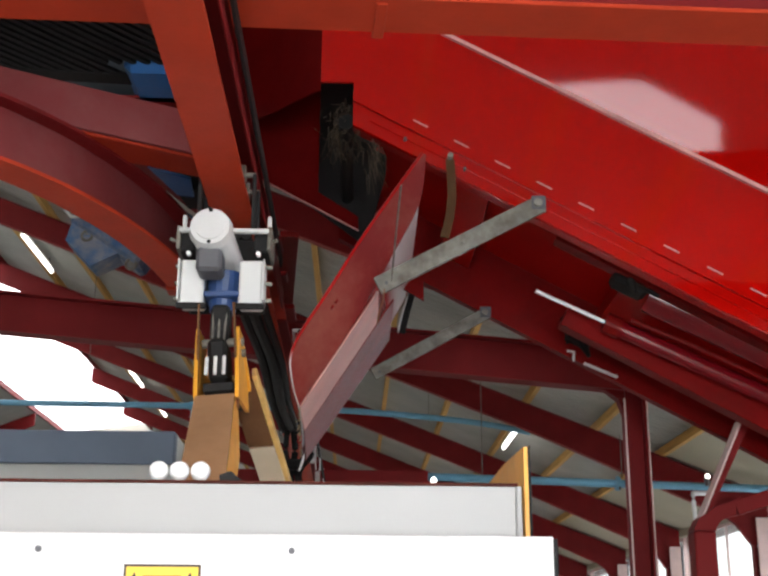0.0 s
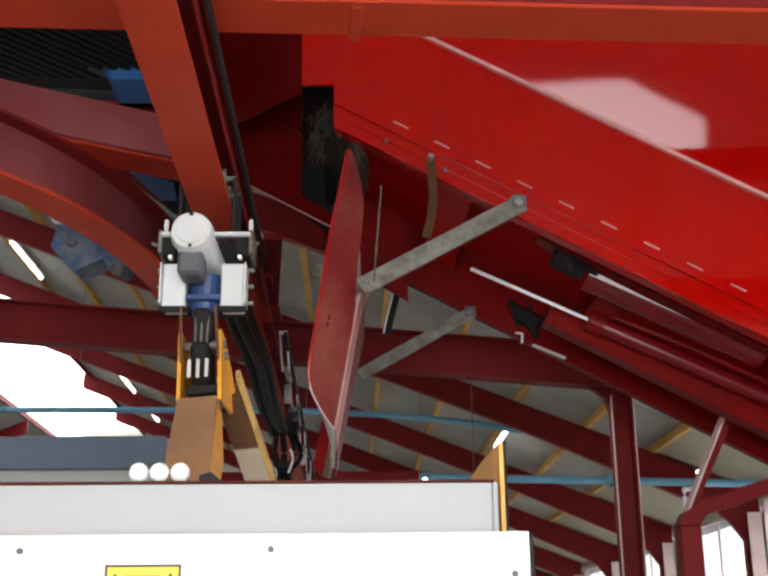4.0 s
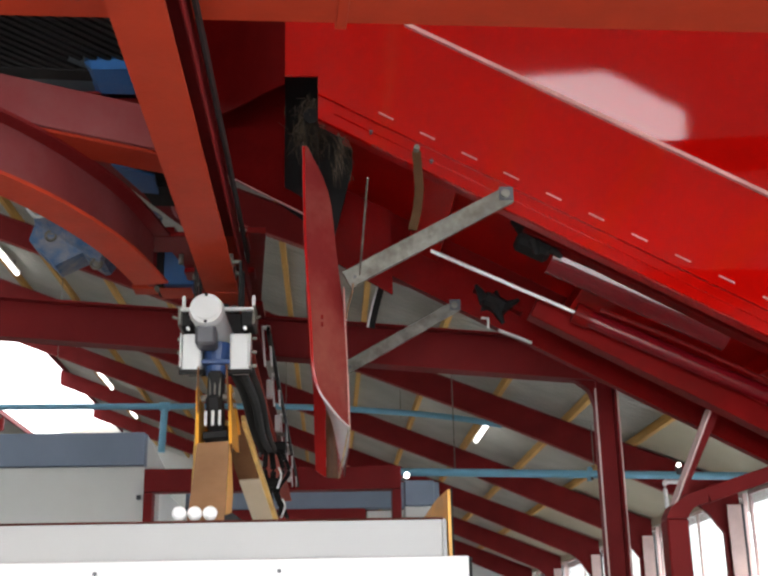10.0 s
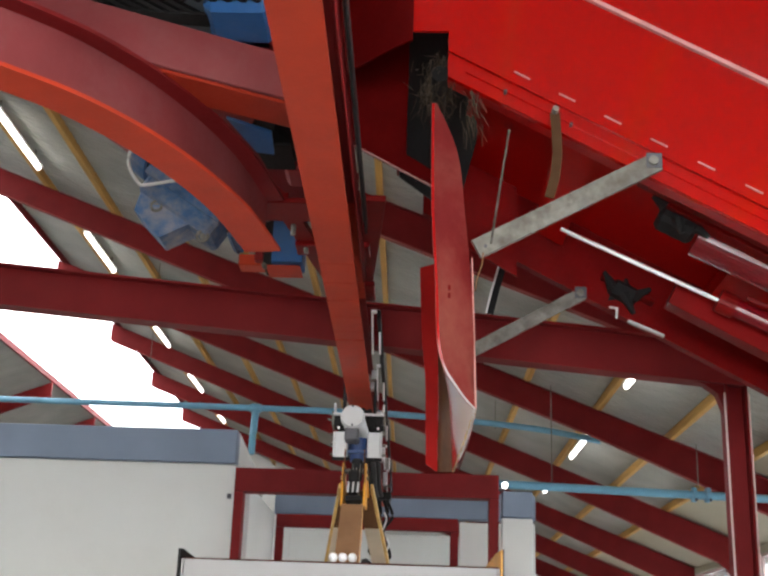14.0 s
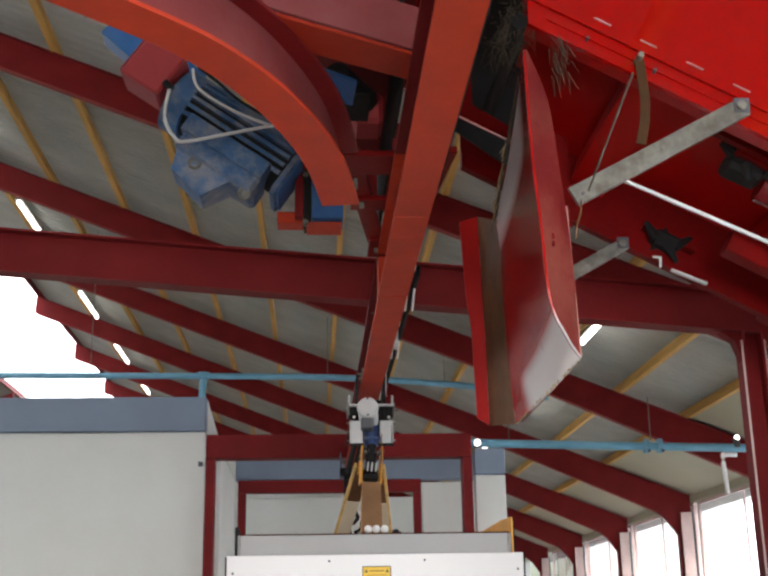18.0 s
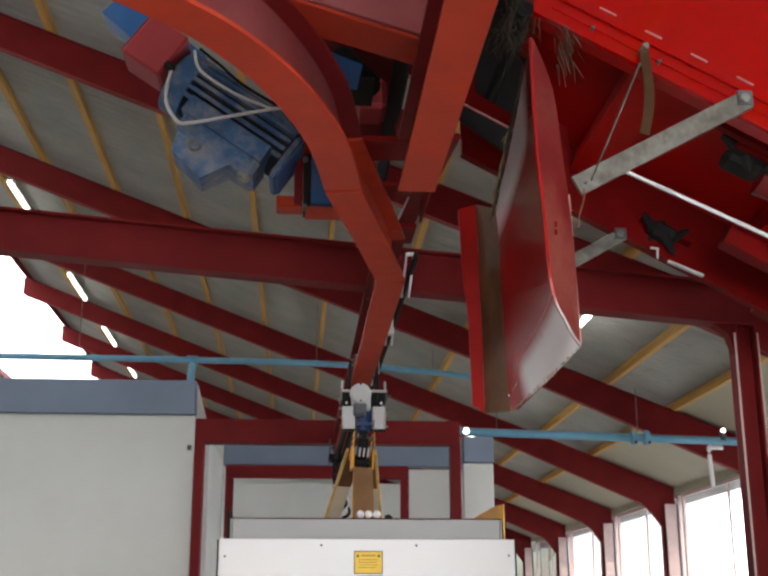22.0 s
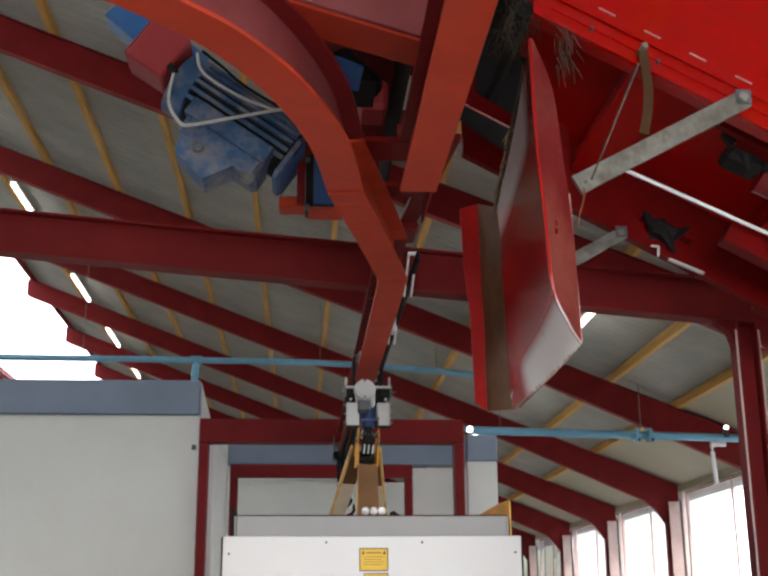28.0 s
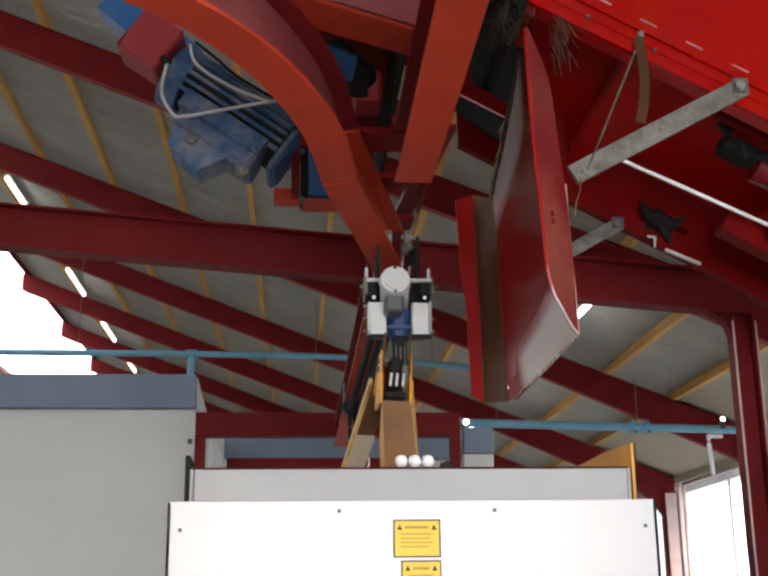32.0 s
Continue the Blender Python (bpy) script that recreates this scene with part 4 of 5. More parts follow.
part("rear_bracket", prism([(RX - 0.76, SK), (RX - 0.76, SK + 0.09), (RX - 0.5, SK + 0.02), (RX - 0.5, SK)], "y", WY + LONG - 0.085, WY + LONG - 0.06), BLACK, wagon, "black bracket at the rear corner")
# hanger: a pair of splayed legs under a yellow head, leaning with the wagon's fitted shift
# Spreader coloured black to paint the dark gap above the leg cover.
hanger = part("hanger", box(RX - 0.05, WY - 0.06, 2.37, RX + 0.05, WY + 0.28, 2.4), BLACK, wagon, "spreader of the hanger, black for the dark gap there")
part("front_leg_cover", slab([(RX - 0.062, WY - 0.17, 2.335), (RX + 0.062, WY - 0.17, 2.335), (RX + 0.066, WY - 0.72, SK - 0.02), (RX - 0.066, WY - 0.72, SK - 0.02)], 0.014), TAN, hanger, "tan plywood leg cover")
for sx in (-1, 1):
    part("leg_side", prism([(WY - 0.172, 2.33), (WY + 0.03, 2.365), (WY - 0.0, 2.16), (WY - 0.36, SK - 0.02), (WY - 0.71, SK - 0.02)], "x", RX + sx * 0.05 - 0.006, RX + sx * 0.05 + 0.006), YELLOW, hanger, "yellow leg side plate")
for sx in (-1, 1):
    def across(u, y, z):
        return (RX + sx * u, WY + y, z)
    part("rear_leg_cover", slab([across(0.0, 0.26, 2.48), across(0.09, 0.26, 2.48), across(0.14, 0.46, 2.28), across(0.05, 0.46, 2.28)], -0.014 * sx), BROWN, hanger, "dusty brown leg cover")
    part("rear_leg_cover", slab([across(0.052, 0.464, 2.276), across(0.142, 0.464, 2.276), across(0.24, 0.95, SK - 0.03), across(0.15, 0.95, SK - 0.03)], -0.014 * sx), PALE, hanger, "pale plywood leg cover")
    part("rear_leg", bar(across(0.098, 0.24, 2.5), across(0.25, 0.96, SK - 0.03), 0.018, 0.05, up=(0, 1, 0.9)), PALEYELLOW, hanger, "pale yellow rear leg")
    part("hanger_cheek", prism([(WY - 0.14, 2.33), (WY + 0.26, 2.36), (WY + 0.26, 2.48), (WY + 0.14, 2.6), (WY + 0.0, 2.6), (WY - 0.08, 2.46)], "x", RX + sx * 0.066 - 0.006, RX + sx * 0.066 + 0.006), YELLOW, hanger, "orange-yellow hanger cheek")
    part("hanger_arm", bar((RX + sx * 0.058, WY - 0.02, 2.68), (RX + sx * 0.066, WY - 0.1, 2.3), 0.008, 0.016, up=(0, -1, 0.4)), BROWN, hanger)
    part("hanger_arm", bar((RX + sx * 0.066, WY + 0.14, 2.56), (RX + sx * 0.075, WY + 0.27, 2.45), 0.016, 0.05, up=(0, 1, 0.4)), YELLOW, hanger)
    part("cheek_bolt", rod((RX + sx * 0.06, WY + 0.05, 2.52), (RX + sx * 0.085, WY + 0.05, 2.52), 0.014, sides=8), GALV, hanger)
part("pivot_pin", rod((RX - 0.08, WY + 0.05, 2.56), (RX + 0.08, WY + 0.05, 2.56), 0.016, sides=12), GALV, hanger)
part("chain_block", box(RX - 0.035, WY - 0.03, 2.41, RX + 0.03, WY + 0.14, 2.56, 0.015), BLACK, hanger, "black chain block")
part("tongue_hook", bar((RX - 0.015, WY + 0.02, 2.34), (RX - 0.02, WY - 0.04, 2.12), 0.03, 0.012, up=(0, -1, 0)), YELLOW, hanger, "yellow catch tongue")
for k in range(3):
    part("spring", rod((RX - 0.03 + 0.028 * k, WY - 0.13, 2.41), (RX - 0.026 + 0.028 * k, WY - 0.12, 2.47), 0.006, sides=8), CABLE, hanger, "pale strap end")
for y in (WY - 0.7, WY + 0.9):
    part("cross_bearer", box(RX - HALF + 0.07, y - 0.03, SK - 0.1, RX + HALF - 0.07, y + 0.03, SK - 0.045), STEEL, wagon)
part("handle", hose([(RX + 0.2, WY + 1.15, SK), (RX + 0.2, WY + 1.15, SK + 0.07), (RX + 0.26, WY + 1.15, SK + 0.07), (RX + 0.26, WY + 1.15, SK)], 0.009), CABLE, wagon, "pale grab handle")
# yellow labels with illegible print
FY = WY - LONG
for x0, x1, z0, z1 in ((-0.078, 0.082, -0.19, -0.065), (-0.053, 0.082, -0.31, -0.2)):
    lab = part("label", box(RX + x0, FY - 0.004, LIDZ + z0, RX + x1, FY - 0.001, LIDZ + z1, 0.0005), SIGN, wagon, "yellow warning label with small print")
    edge = bmesh.new()
    for a0, a1, c0, c1 in ((x0, x1, z1 - 0.005, z1), (x0, x1, z0, z0 + 0.005), (x0, x0 + 0.005, z0 + 0.005, z1 - 0.005), (x1 - 0.005, x1, z0 + 0.005, z1 - 0.005)):
        box(RX + a0, FY - 0.006, LIDZ + c0, RX + a1, FY - 0.0045, LIDZ + c1, 0, edge)
    part("label_border", edge, INK, lab)
    bars = bmesh.new()
    w = x1 - x0
    box(RX + x0 + 0.04, FY - 0.006, LIDZ + z1 - 0.03, RX + x1 - 0.04, FY - 0.0045, LIDZ + z1 - 0.022, 0, bars)
    for k in range(4):
        box(RX + x0 + 0.025, FY - 0.006, LIDZ + z1 - 0.05 - 0.014 * k, RX + x1 - 0.025 - 0.012 * (k % 2), FY - 0.0045, LIDZ + z1 - 0.046 - 0.014 * k, 0, bars)
    part("label_print", bars, BROWNINK, lab)
    for s in (x0 + 0.022, x1 - 0.022):
        part("label_symbol", prism([(RX + s - 0.009, LIDZ + z1 - 0.034), (RX + s + 0.009, LIDZ + z1 - 0.034), (RX + s, LIDZ + z1 - 0.016)], "y", FY - 0.006, FY - 0.0045), INK, lab)


# ---- feed elevator ----
def slot_line(x):
    return 3.885 - 0.53 * (x - 1.15)


def run(x0, x1, low, high):
    """Outline of a strip that follows the elevator's slope."""
    return [(x0, slot_line(x0) + low), (x1, slot_line(x1) + low), (x1, slot_line(x1) + high), (x0, slot_line(x0) + high)]


XE = 5.55
machine = thing("feed_elevator", (3.0, 1.85, 0), "large glossy red inclined feed elevator above the wagon", "feed elevator")
part("front_side_plate", prism([(1.13, slot_line(1.13) - 0.004), (XE, slot_line(XE) - 0.004), (XE, slot_line(XE) + 0.51), (0.985, slot_line(0.985) + 0.51), (0.985, 3.94), (1.13, 3.94)], "y", 1.27, 1.285), MACHINE, machine)
part("side_plate_edge", prism(run(1.52, XE, 0.496, 0.516), "y", 1.25, 1.269), EDGE, machine, "bright worn upper edge")
part("front_lower_flange", prism(run(1.13, XE, -0.16, -0.05), "y", 1.275, 1.3), MACHINE, machine)
part("flange_fold", prism(run(1.13, XE, -0.05, -0.008), "y", 1.262, 1.269), MACHINE, machine)
# casing round the head drum, bent back towards the rail and darkened to paint its shade
PLAN = smooth_line([(0.984, 1.275, 0), (0.95, 1.3, 0), (0.87, 1.38, 0), (0.76, 1.5, 0), (0.58, 1.66, 0), (0.34, 1.84, 0)], 4)
casing = bmesh.new()
rows = []
for p in PLAN:
    rows.append([casing.verts.new((p.x, p.y + d, z)) for d, z in ((0, 3.9), (0, 3.96), (0, 4.95), (0.012, 4.95), (0.012, 3.96), (0.012, 3.9))])
for a, c in zip(rows, rows[1:]):
    for k in range(6):
        casing.faces.new((a[k], a[(k + 1) % 6], c[(k + 1) % 6], c[k]))
casing.faces.new(rows[0]), casing.faces.new(list(reversed(rows[-1])))
part("head_casing", casing, CASINGRED, machine, "curved head casing, coloured dark for shade")
def head_edge(x):
    return 3.615 - 0.54 * (x - 0.8)


part("head_panel", prism([(0.4, head_edge(0.4)), (1.16, head_edge(1.16)), (1.16, head_edge(1.16) + 0.07), (0.965, head_edge(0.965) + 0.09), (0.965, 4.4), (0.4, 4.4)], "y", 1.77, 1.785), CASINGRED, machine, "head panel coloured dark for shade, beside a black opening")
part("casing_edge", bar((0.4, 1.766, head_edge(0.4)), (1.16, 1.766, head_edge(1.16)), 0.007, 0.012, up=(0, -1, 0)), EDGE, machine, "worn pale lower edge")
part("flange_step", prism(run(1.2, XE, -0.105, -0.098), "y", 1.268, 1.274), MACHINE, machine)
part("flange_return", slab([(1.13, 1.3, slot_line(1.13) - 0.158), (XE, 1.3, slot_line(XE) - 0.158), (XE, 1.4, slot_line(XE) - 0.14), (1.13, 1.4, slot_line(1.13) - 0.14)], 0.008), UNDER, machine)
part("hopper_panel", slab([(0.9, 1.262, slot_line(0.9) + 0.514), (XE, 1.262, slot_line(XE) + 0.514), (XE, 1.01, slot_line(XE) + 1.5), (0.9, 1.01, slot_line(0.9) + 1.5)], -0.012), MACHINE, machine)
# Black plate stands in for the darkness inside the head opening.
part("hood_rear_plate", prism([(0.93, 3.7), (1.2, 3.5), (1.3, 3.9), (1.3, 4.9), (0.93, 4.9)], "y", 2.2, 2.215), BLACK, machine)
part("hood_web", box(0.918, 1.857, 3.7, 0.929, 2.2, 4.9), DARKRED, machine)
# Unseen cover and end plate, added to keep light off the head.
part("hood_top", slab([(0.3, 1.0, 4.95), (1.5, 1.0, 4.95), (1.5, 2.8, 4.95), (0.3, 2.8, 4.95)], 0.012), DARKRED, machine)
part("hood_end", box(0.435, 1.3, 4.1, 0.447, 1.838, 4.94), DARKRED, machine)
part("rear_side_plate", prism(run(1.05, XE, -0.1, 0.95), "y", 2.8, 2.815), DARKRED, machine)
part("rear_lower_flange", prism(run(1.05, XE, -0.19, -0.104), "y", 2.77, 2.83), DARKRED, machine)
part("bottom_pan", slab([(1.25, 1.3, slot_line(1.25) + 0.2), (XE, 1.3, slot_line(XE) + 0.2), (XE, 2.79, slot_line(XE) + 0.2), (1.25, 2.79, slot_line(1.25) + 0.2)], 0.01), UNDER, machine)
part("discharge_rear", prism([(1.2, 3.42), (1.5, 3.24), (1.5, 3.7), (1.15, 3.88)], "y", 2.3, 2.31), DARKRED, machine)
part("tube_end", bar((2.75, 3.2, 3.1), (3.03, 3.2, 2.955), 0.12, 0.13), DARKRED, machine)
for x in (1.62, 2.45, 3.3, 4.2):
    z = slot_line(x)
    part("cross_member", prism([(x, z + 0.03), (x + 0.16, z - 0.055), (x + 0.2, z + 0.06), (x + 0.04, z + 0.145)], "y", 1.3, 2.78), UNDER, machine)
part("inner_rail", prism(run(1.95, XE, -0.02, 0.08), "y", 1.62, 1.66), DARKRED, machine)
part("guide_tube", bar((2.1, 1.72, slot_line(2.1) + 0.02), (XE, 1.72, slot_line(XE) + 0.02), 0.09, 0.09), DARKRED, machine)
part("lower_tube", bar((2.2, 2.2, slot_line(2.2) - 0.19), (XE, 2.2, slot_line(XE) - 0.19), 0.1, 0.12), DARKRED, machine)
for k in range(14):
    x = 1.395 + 0.179 * k
    bm = bar((x, 1.266, slot_line(x) + 0.004), (x + 0.066, 1.266, slot_line(x + 0.066) + 0.004), 0.007, 0.008, up=(0, -1, 0))
    part("slot", bm, EDGE, machine, "bright punched slot edge")
for x in (1.36, 1.62):
    part("bolt", rod((x, 1.25, slot_line(x) - 0.11), (x, 1.29, slot_line(x) - 0.11), 0.007, sides=8), DARKGREY, machine)
# arms that carry the flap
for y, p, q, w in ((1.2, (1.94, 3.345), (1.245, 2.965), 0.078), (2.78, (1.885, 3.325), (1.25, 2.965), 0.068)):
    arm = part("flap_arm", bar((p[0], y, p[1]), (q[0], y, q[1]), w, 0.018, up=(0, -1, 0), bevel=0.002), GALV, machine, "galvanised flat steel arm")
    part("arm_pivot", rod((p[0] - 0.02, y - 0.03, p[1] - 0.005), (p[0] - 0.02, y + 0.08, p[1] - 0.005), 0.019, sides=12), GALV, arm)
    part("arm_pivot", rod((1.6, y - 0.013, 3.165 if y < 2 else 3.163), (1.6, y + 0.02, 3.165 if y < 2 else 3.163), 0.009, sides=10), GALV, arm)
    part("arm_head", box(p[0] - 0.045, y - 0.016, p[1] - 0.03, p[0] + 0.015, y - 0.0095, p[1] + 0.03, 0.001), DARKGREY, arm)
    part("arm_end", rod((q[0] + 0.035, y - 0.014, q[1] + 0.012), (q[0] + 0.035, y + 0.02, q[1] + 0.012), 0.007, sides=8), DARKGREY, arm)
strap = bmesh.new()
line = [(1.553, 1.235, 3.56), (1.557, 1.23, 3.48), (1.56, 1.225, 3.38), (1.548, 1.22, 3.28), (1.525, 1.215, 3.19)]
for p, q in zip(line, line[1:]):
    bar(p, q, 0.038, 0.007, up=(0, -1, 0), into=strap, bevel=0)
part("bent_strap", strap, STRAPBROWN, machine, "rust-brown bent steel strap")
part("strap_bolt", rod((1.553, 1.2, 3.565), (1.553, 1.28, 3.565), 0.013, sides=10), GALV, machine)
rear_strap = bmesh.new()
line = [(1.482, 2.75, 3.5), (1.46, 2.75, 3.41), (1.43, 2.75, 3.3), (1.405, 2.75, 3.19)]
for p, q in zip(line, line[1:]):
    bar(p, q, 0.035, 0.007, up=(0, -1, 0), into=rear_strap, bevel=0)
part("bent_strap", rear_strap, BLACK, machine, "dark bent steel strap")
strap_edge = bmesh.new()
line = [(1.46, 2.735, 3.5), (1.438, 2.735, 3.41), (1.408, 2.735, 3.3), (1.383, 2.735, 3.19)]
for p, q in zip(line, line[1:]):
    bar(p, q, 0.01, 0.006, up=(0, -1, 0), into=strap_edge, bevel=0)
part("strap_edge", strap_edge, CABLE, machine, "bright worn strap edge")
part("rope_end", hose([(1.272, 1.19, 2.95), (1.266, 1.19, 2.9), (1.25, 1.195, 2.85), (1.244, 1.2, 2.8)], 0.0035, 6), BROWN, machine, "short frayed brown rope end")
part("wire", rod((1.3, 1.18, 2.985), (1.316, 0.57, 3.155), 0.004, sides=6), GALV, machine, "thin grey pull wire")
# straw caught at the head
r = random.Random(11)
straw = thing("straw_wisps", (1.15, 1.5, 3.75), "dry straw wisps caught at the elevator head", "straw", "", "stuff")
bm = bmesh.new()
for _ in range(320):
    c = Vector((1.09 + r.gauss(0, 0.035), 1.42 + r.uniform(-0.12, 0.2), 3.79 + r.gauss(0, 0.045)))
    d = Vector((r.gauss(0, 0.025), r.gauss(0, 0.03), r.gauss(-0.03, 0.035)))
    rod(c, c + d, 0.002, 0.001, 3, bm)
for _ in range(45):
    c = Vector((1.2 + r.gauss(0.02, 0.02), 1.13 + r.uniform(-0.02, 0.1), 3.56 + r.uniform(-0.1, 0.06)))
    rod(c, c + Vector((r.gauss(0.015, 0.012), r.gauss(0, 0.015), -r.uniform(0.03, 0.1))), 0.002, 0.001, 3, bm)
part("stalks", bm, CHAFF, straw)
part("shaft_bearing", rod((1.1, 1.3, 3.76), (1.1, 1.42, 3.76), 0.035, sides=14), BLACK, machine, "black shaft bearing")
part("head_shaft", rod((1.1, 1.3, 3.76), (1.1, 2.42, 3.76), 0.03, sides=14), BLACK, machine)

cyl = thing("hydraulic_cylinder", (2.405, 2.07, 3.06), "red hydraulic cylinder with a chromed rod under the elevator", "hydraulic cylinder")
CD = Vector((0.907, 0, -0.421))
C0 = Vector((2.405, 2.07, 3.062))
part("barrel", rod(C0, C0 + CD * 1.3, 0.042, sides=18), DEEPRED, cyl)
part("gland", rod(C0 - CD * 0.03, C0 + CD * 0.05, 0.052, sides=18), DARKRED, cyl)
part("oil_line", hose([C0 + CD * 0.1 + Vector((0, -0.05, 0.05)), C0 + CD * 0.5 + Vector((0, -0.06, 0.06)), C0 + CD * 1.2 + Vector((0, -0.05, 0.05))], 0.012), DARKRED, cyl)
part("mount", bar(C0 + CD * 1.2, C0 + CD * 1.55 + Vector((0, 0, 0.12)), 0.1, 0.1), DARKRED, cyl)
piston = part("piston_rod", rod(C0 - CD * 0.8, C0 + CD * 0.4, 0.0098, sides=14), CHROME, cyl, "chromed piston rod")
slider = thing("slider_carriage", (2.08, 2.8, 3.3), "black and red sliding carriage under the elevator", "slider carriage")
S0 = Vector((2.08, 2.76, 3.325))
part("plate", bar(S0 + Vector((-0.1, 0.02, 0.09)), S0 + Vector((0.16, 0.02, -0.05)), 0.1, 0.02), DARKRED, slider)
jag = bar(S0 + Vector((-0.06, 0, 0.03)), S0 + Vector((0.07, 0, -0.04)), 0.14, 0.08, bevel=0.02)
for dx, dy, dz, lx, lz in ((-0.05, -0.04, 0.01, -0.03, 0.06), (0.0, -0.05, -0.02, 0.03, -0.07), (0.05, -0.03, -0.03, 0.06, 0.03), (-0.03, 0.03, -0.01, -0.05, -0.03), (0.03, 0.04, 0.0, 0.0, 0.06)):
    c = S0 + Vector((dx, dy, dz))
    rod(c, c + Vector((lx, 0, lz)) * 1.5, 0.034, 0.01, 7, jag)
part("block", jag, BLACK, slider, "greasy black slide block")
part("link", bar(S0 + Vector((-0.035, -0.04, -0.09)), S0 + Vector((-0.04, -0.04, -0.15)), 0.012, 0.012, up=(1, 0, 0)), CABLE, slider, "pale steel pin")
part("link", bar(S0 + Vector((-0.075, -0.04, -0.09)), S0 + Vector((-0.035, -0.04, -0.095)), 0.012, 0.01, up=(0, 1, 0)), CABLE, slider, "pale steel pin")
part("hook", bar(S0 + Vector((0.02, -0.02, -0.155)), S0 + Vector((0.2, -0.02, -0.23)), 0.012, 0.03, up=(0, 1, 0)), CABLE, slider, "pale steel hook")
jag = bar((2.06, 1.78, 3.36), (2.22, 1.78, 3.28), 0.15, 0.08, bevel=0.02)
for c, d, w in (((2.08, 1.71, 3.37), (-0.05, 0, 0.05), 0.03), ((2.13, 1.71, 3.32), (0.01, 0, -0.07), 0.03), ((2.18, 1.71, 3.32), (0.05, 0, 0.04), 0.026), ((2.21, 1.72, 3.28), (0.05, 0, -0.04), 0.024)):
    rod(c, Vector(c) + Vector(d), w, w * 0.4, 8, jag)
part("upper_block", jag, BLACK, slider, "greasy black slide block")
part("upper_tube", rod((2.24, 1.84, 3.29), (3.05, 1.84, 2.9), 0.09, sides=28), DEEPRED, slider, "deep red glossy slide tube")

stand = thing("elevator_stand", (2.92, 2.43, 0), "dark red steel stand under the elevator", "stand")
part("leg", box(2.83, 2.37, 0, 2.94, 2.49, 2.1, 0.008), STEEL, stand)
knee = smooth_line([(2.94, 0, 2.102), (2.955, 0, 2.13), (2.985, 0, 2.158), (3.05, 0, 2.178)], 4)
part("knee", prism([(2.83, 2.102)] + [(p.x, p.z) for p in knee] + [(3.05, 2.252), (2.95, 2.222), (2.86, 2.16)], "y", 2.374, 2.486), STEEL, stand, "rounded knee of the stand")
part("side_beam", bar((3.052, 2.43, 2.215), (5.2, 2.43, 2.88), 0.106, 0.074), STEEL, stand)
part("diagonal_web", prism([(2.905, 2.17), (2.95, 2.224), (3.18, 2.66), (3.12, 2.66)], "y", 2.42, 2.44), STEEL, stand)
# Pale colour paints the light that falls on this flange.
part("diagonal_flange", bar((2.852, 2.43, 2.105), (3.12, 2.43, 2.66), 0.1, 0.012, up=(1, 0, 0)), FRAMEW, stand, "flange of the diagonal, coloured pale as if lit")
part("leg", box(5.1, 2.37, 0, 5.21, 2.49, 2.84, 0.008), STEEL, stand)

# ---- discharge flap ----
PX, PZ = 1.253, 2.945
flap = thing("discharge_flap", (PX, 1.1, PZ), "scuffed red steel discharge flap with a bent lower lip", "flap")
YN, YF, YB = 1.1, 2.5, 2.88
# fold lines of the bent sheet, from top to bottom
NEAR = [(1.068, YN, 3.522), (1.07, YN, 3.31), (1.077, YN, 3.05), (1.094, YN, 2.8), (1.105, YN, 2.58), (1.128, 1.12, 2.488), (1.165, 1.16, 2.439), (1.205, 1.22, 2.4), (1.247, 1.275, 2.37)]
FAR = [(1.169, YF, 3.349), (1.182, YF, 3.2), (1.185, YF, 3.0), (1.191, YF, 2.8), (1.2, YF, 2.6), (1.204, YF, 2.52), (1.208, YF, 2.46), (1.211, YF, 2.4), (1.215, YF, 2.34)]
OUTER = [(1.085, 1.12, 3.533), (1.172, 1.2, 3.36), (1.205, 1.23, 3.1), (1.23, 1.247, 2.87), (1.243, 1.26, 2.65), (1.245, 1.265, 2.55), (1.247, 1.268, 2.48), (1.248, 1.27, 2.42), (1.25, 1.277, 2.374)]
REAR = [(1.135, YB, 3.506), (1.143, YB, 3.28), (1.146, YB, 3.06), (1.154, YB, 2.82), (1.155, YB, 2.6), (1.155, YB, 2.54), (1.156, YB, 2.5), (1.156, YB, 2.45), (1.156, YB, 2.398)]
RETURN = [(1.043, 2.9, 3.484), (1.053, 2.9, 3.26), (1.062, 2.9, 3.085), (1.083, 2.9, 2.9), (1.088, 2.9, 2.74), (1.09, 2.9, 2.65), (1.092, 2.9, 2.58), (1.094, 2.9, 2.51), (1.095, 2.9, 2.442)]


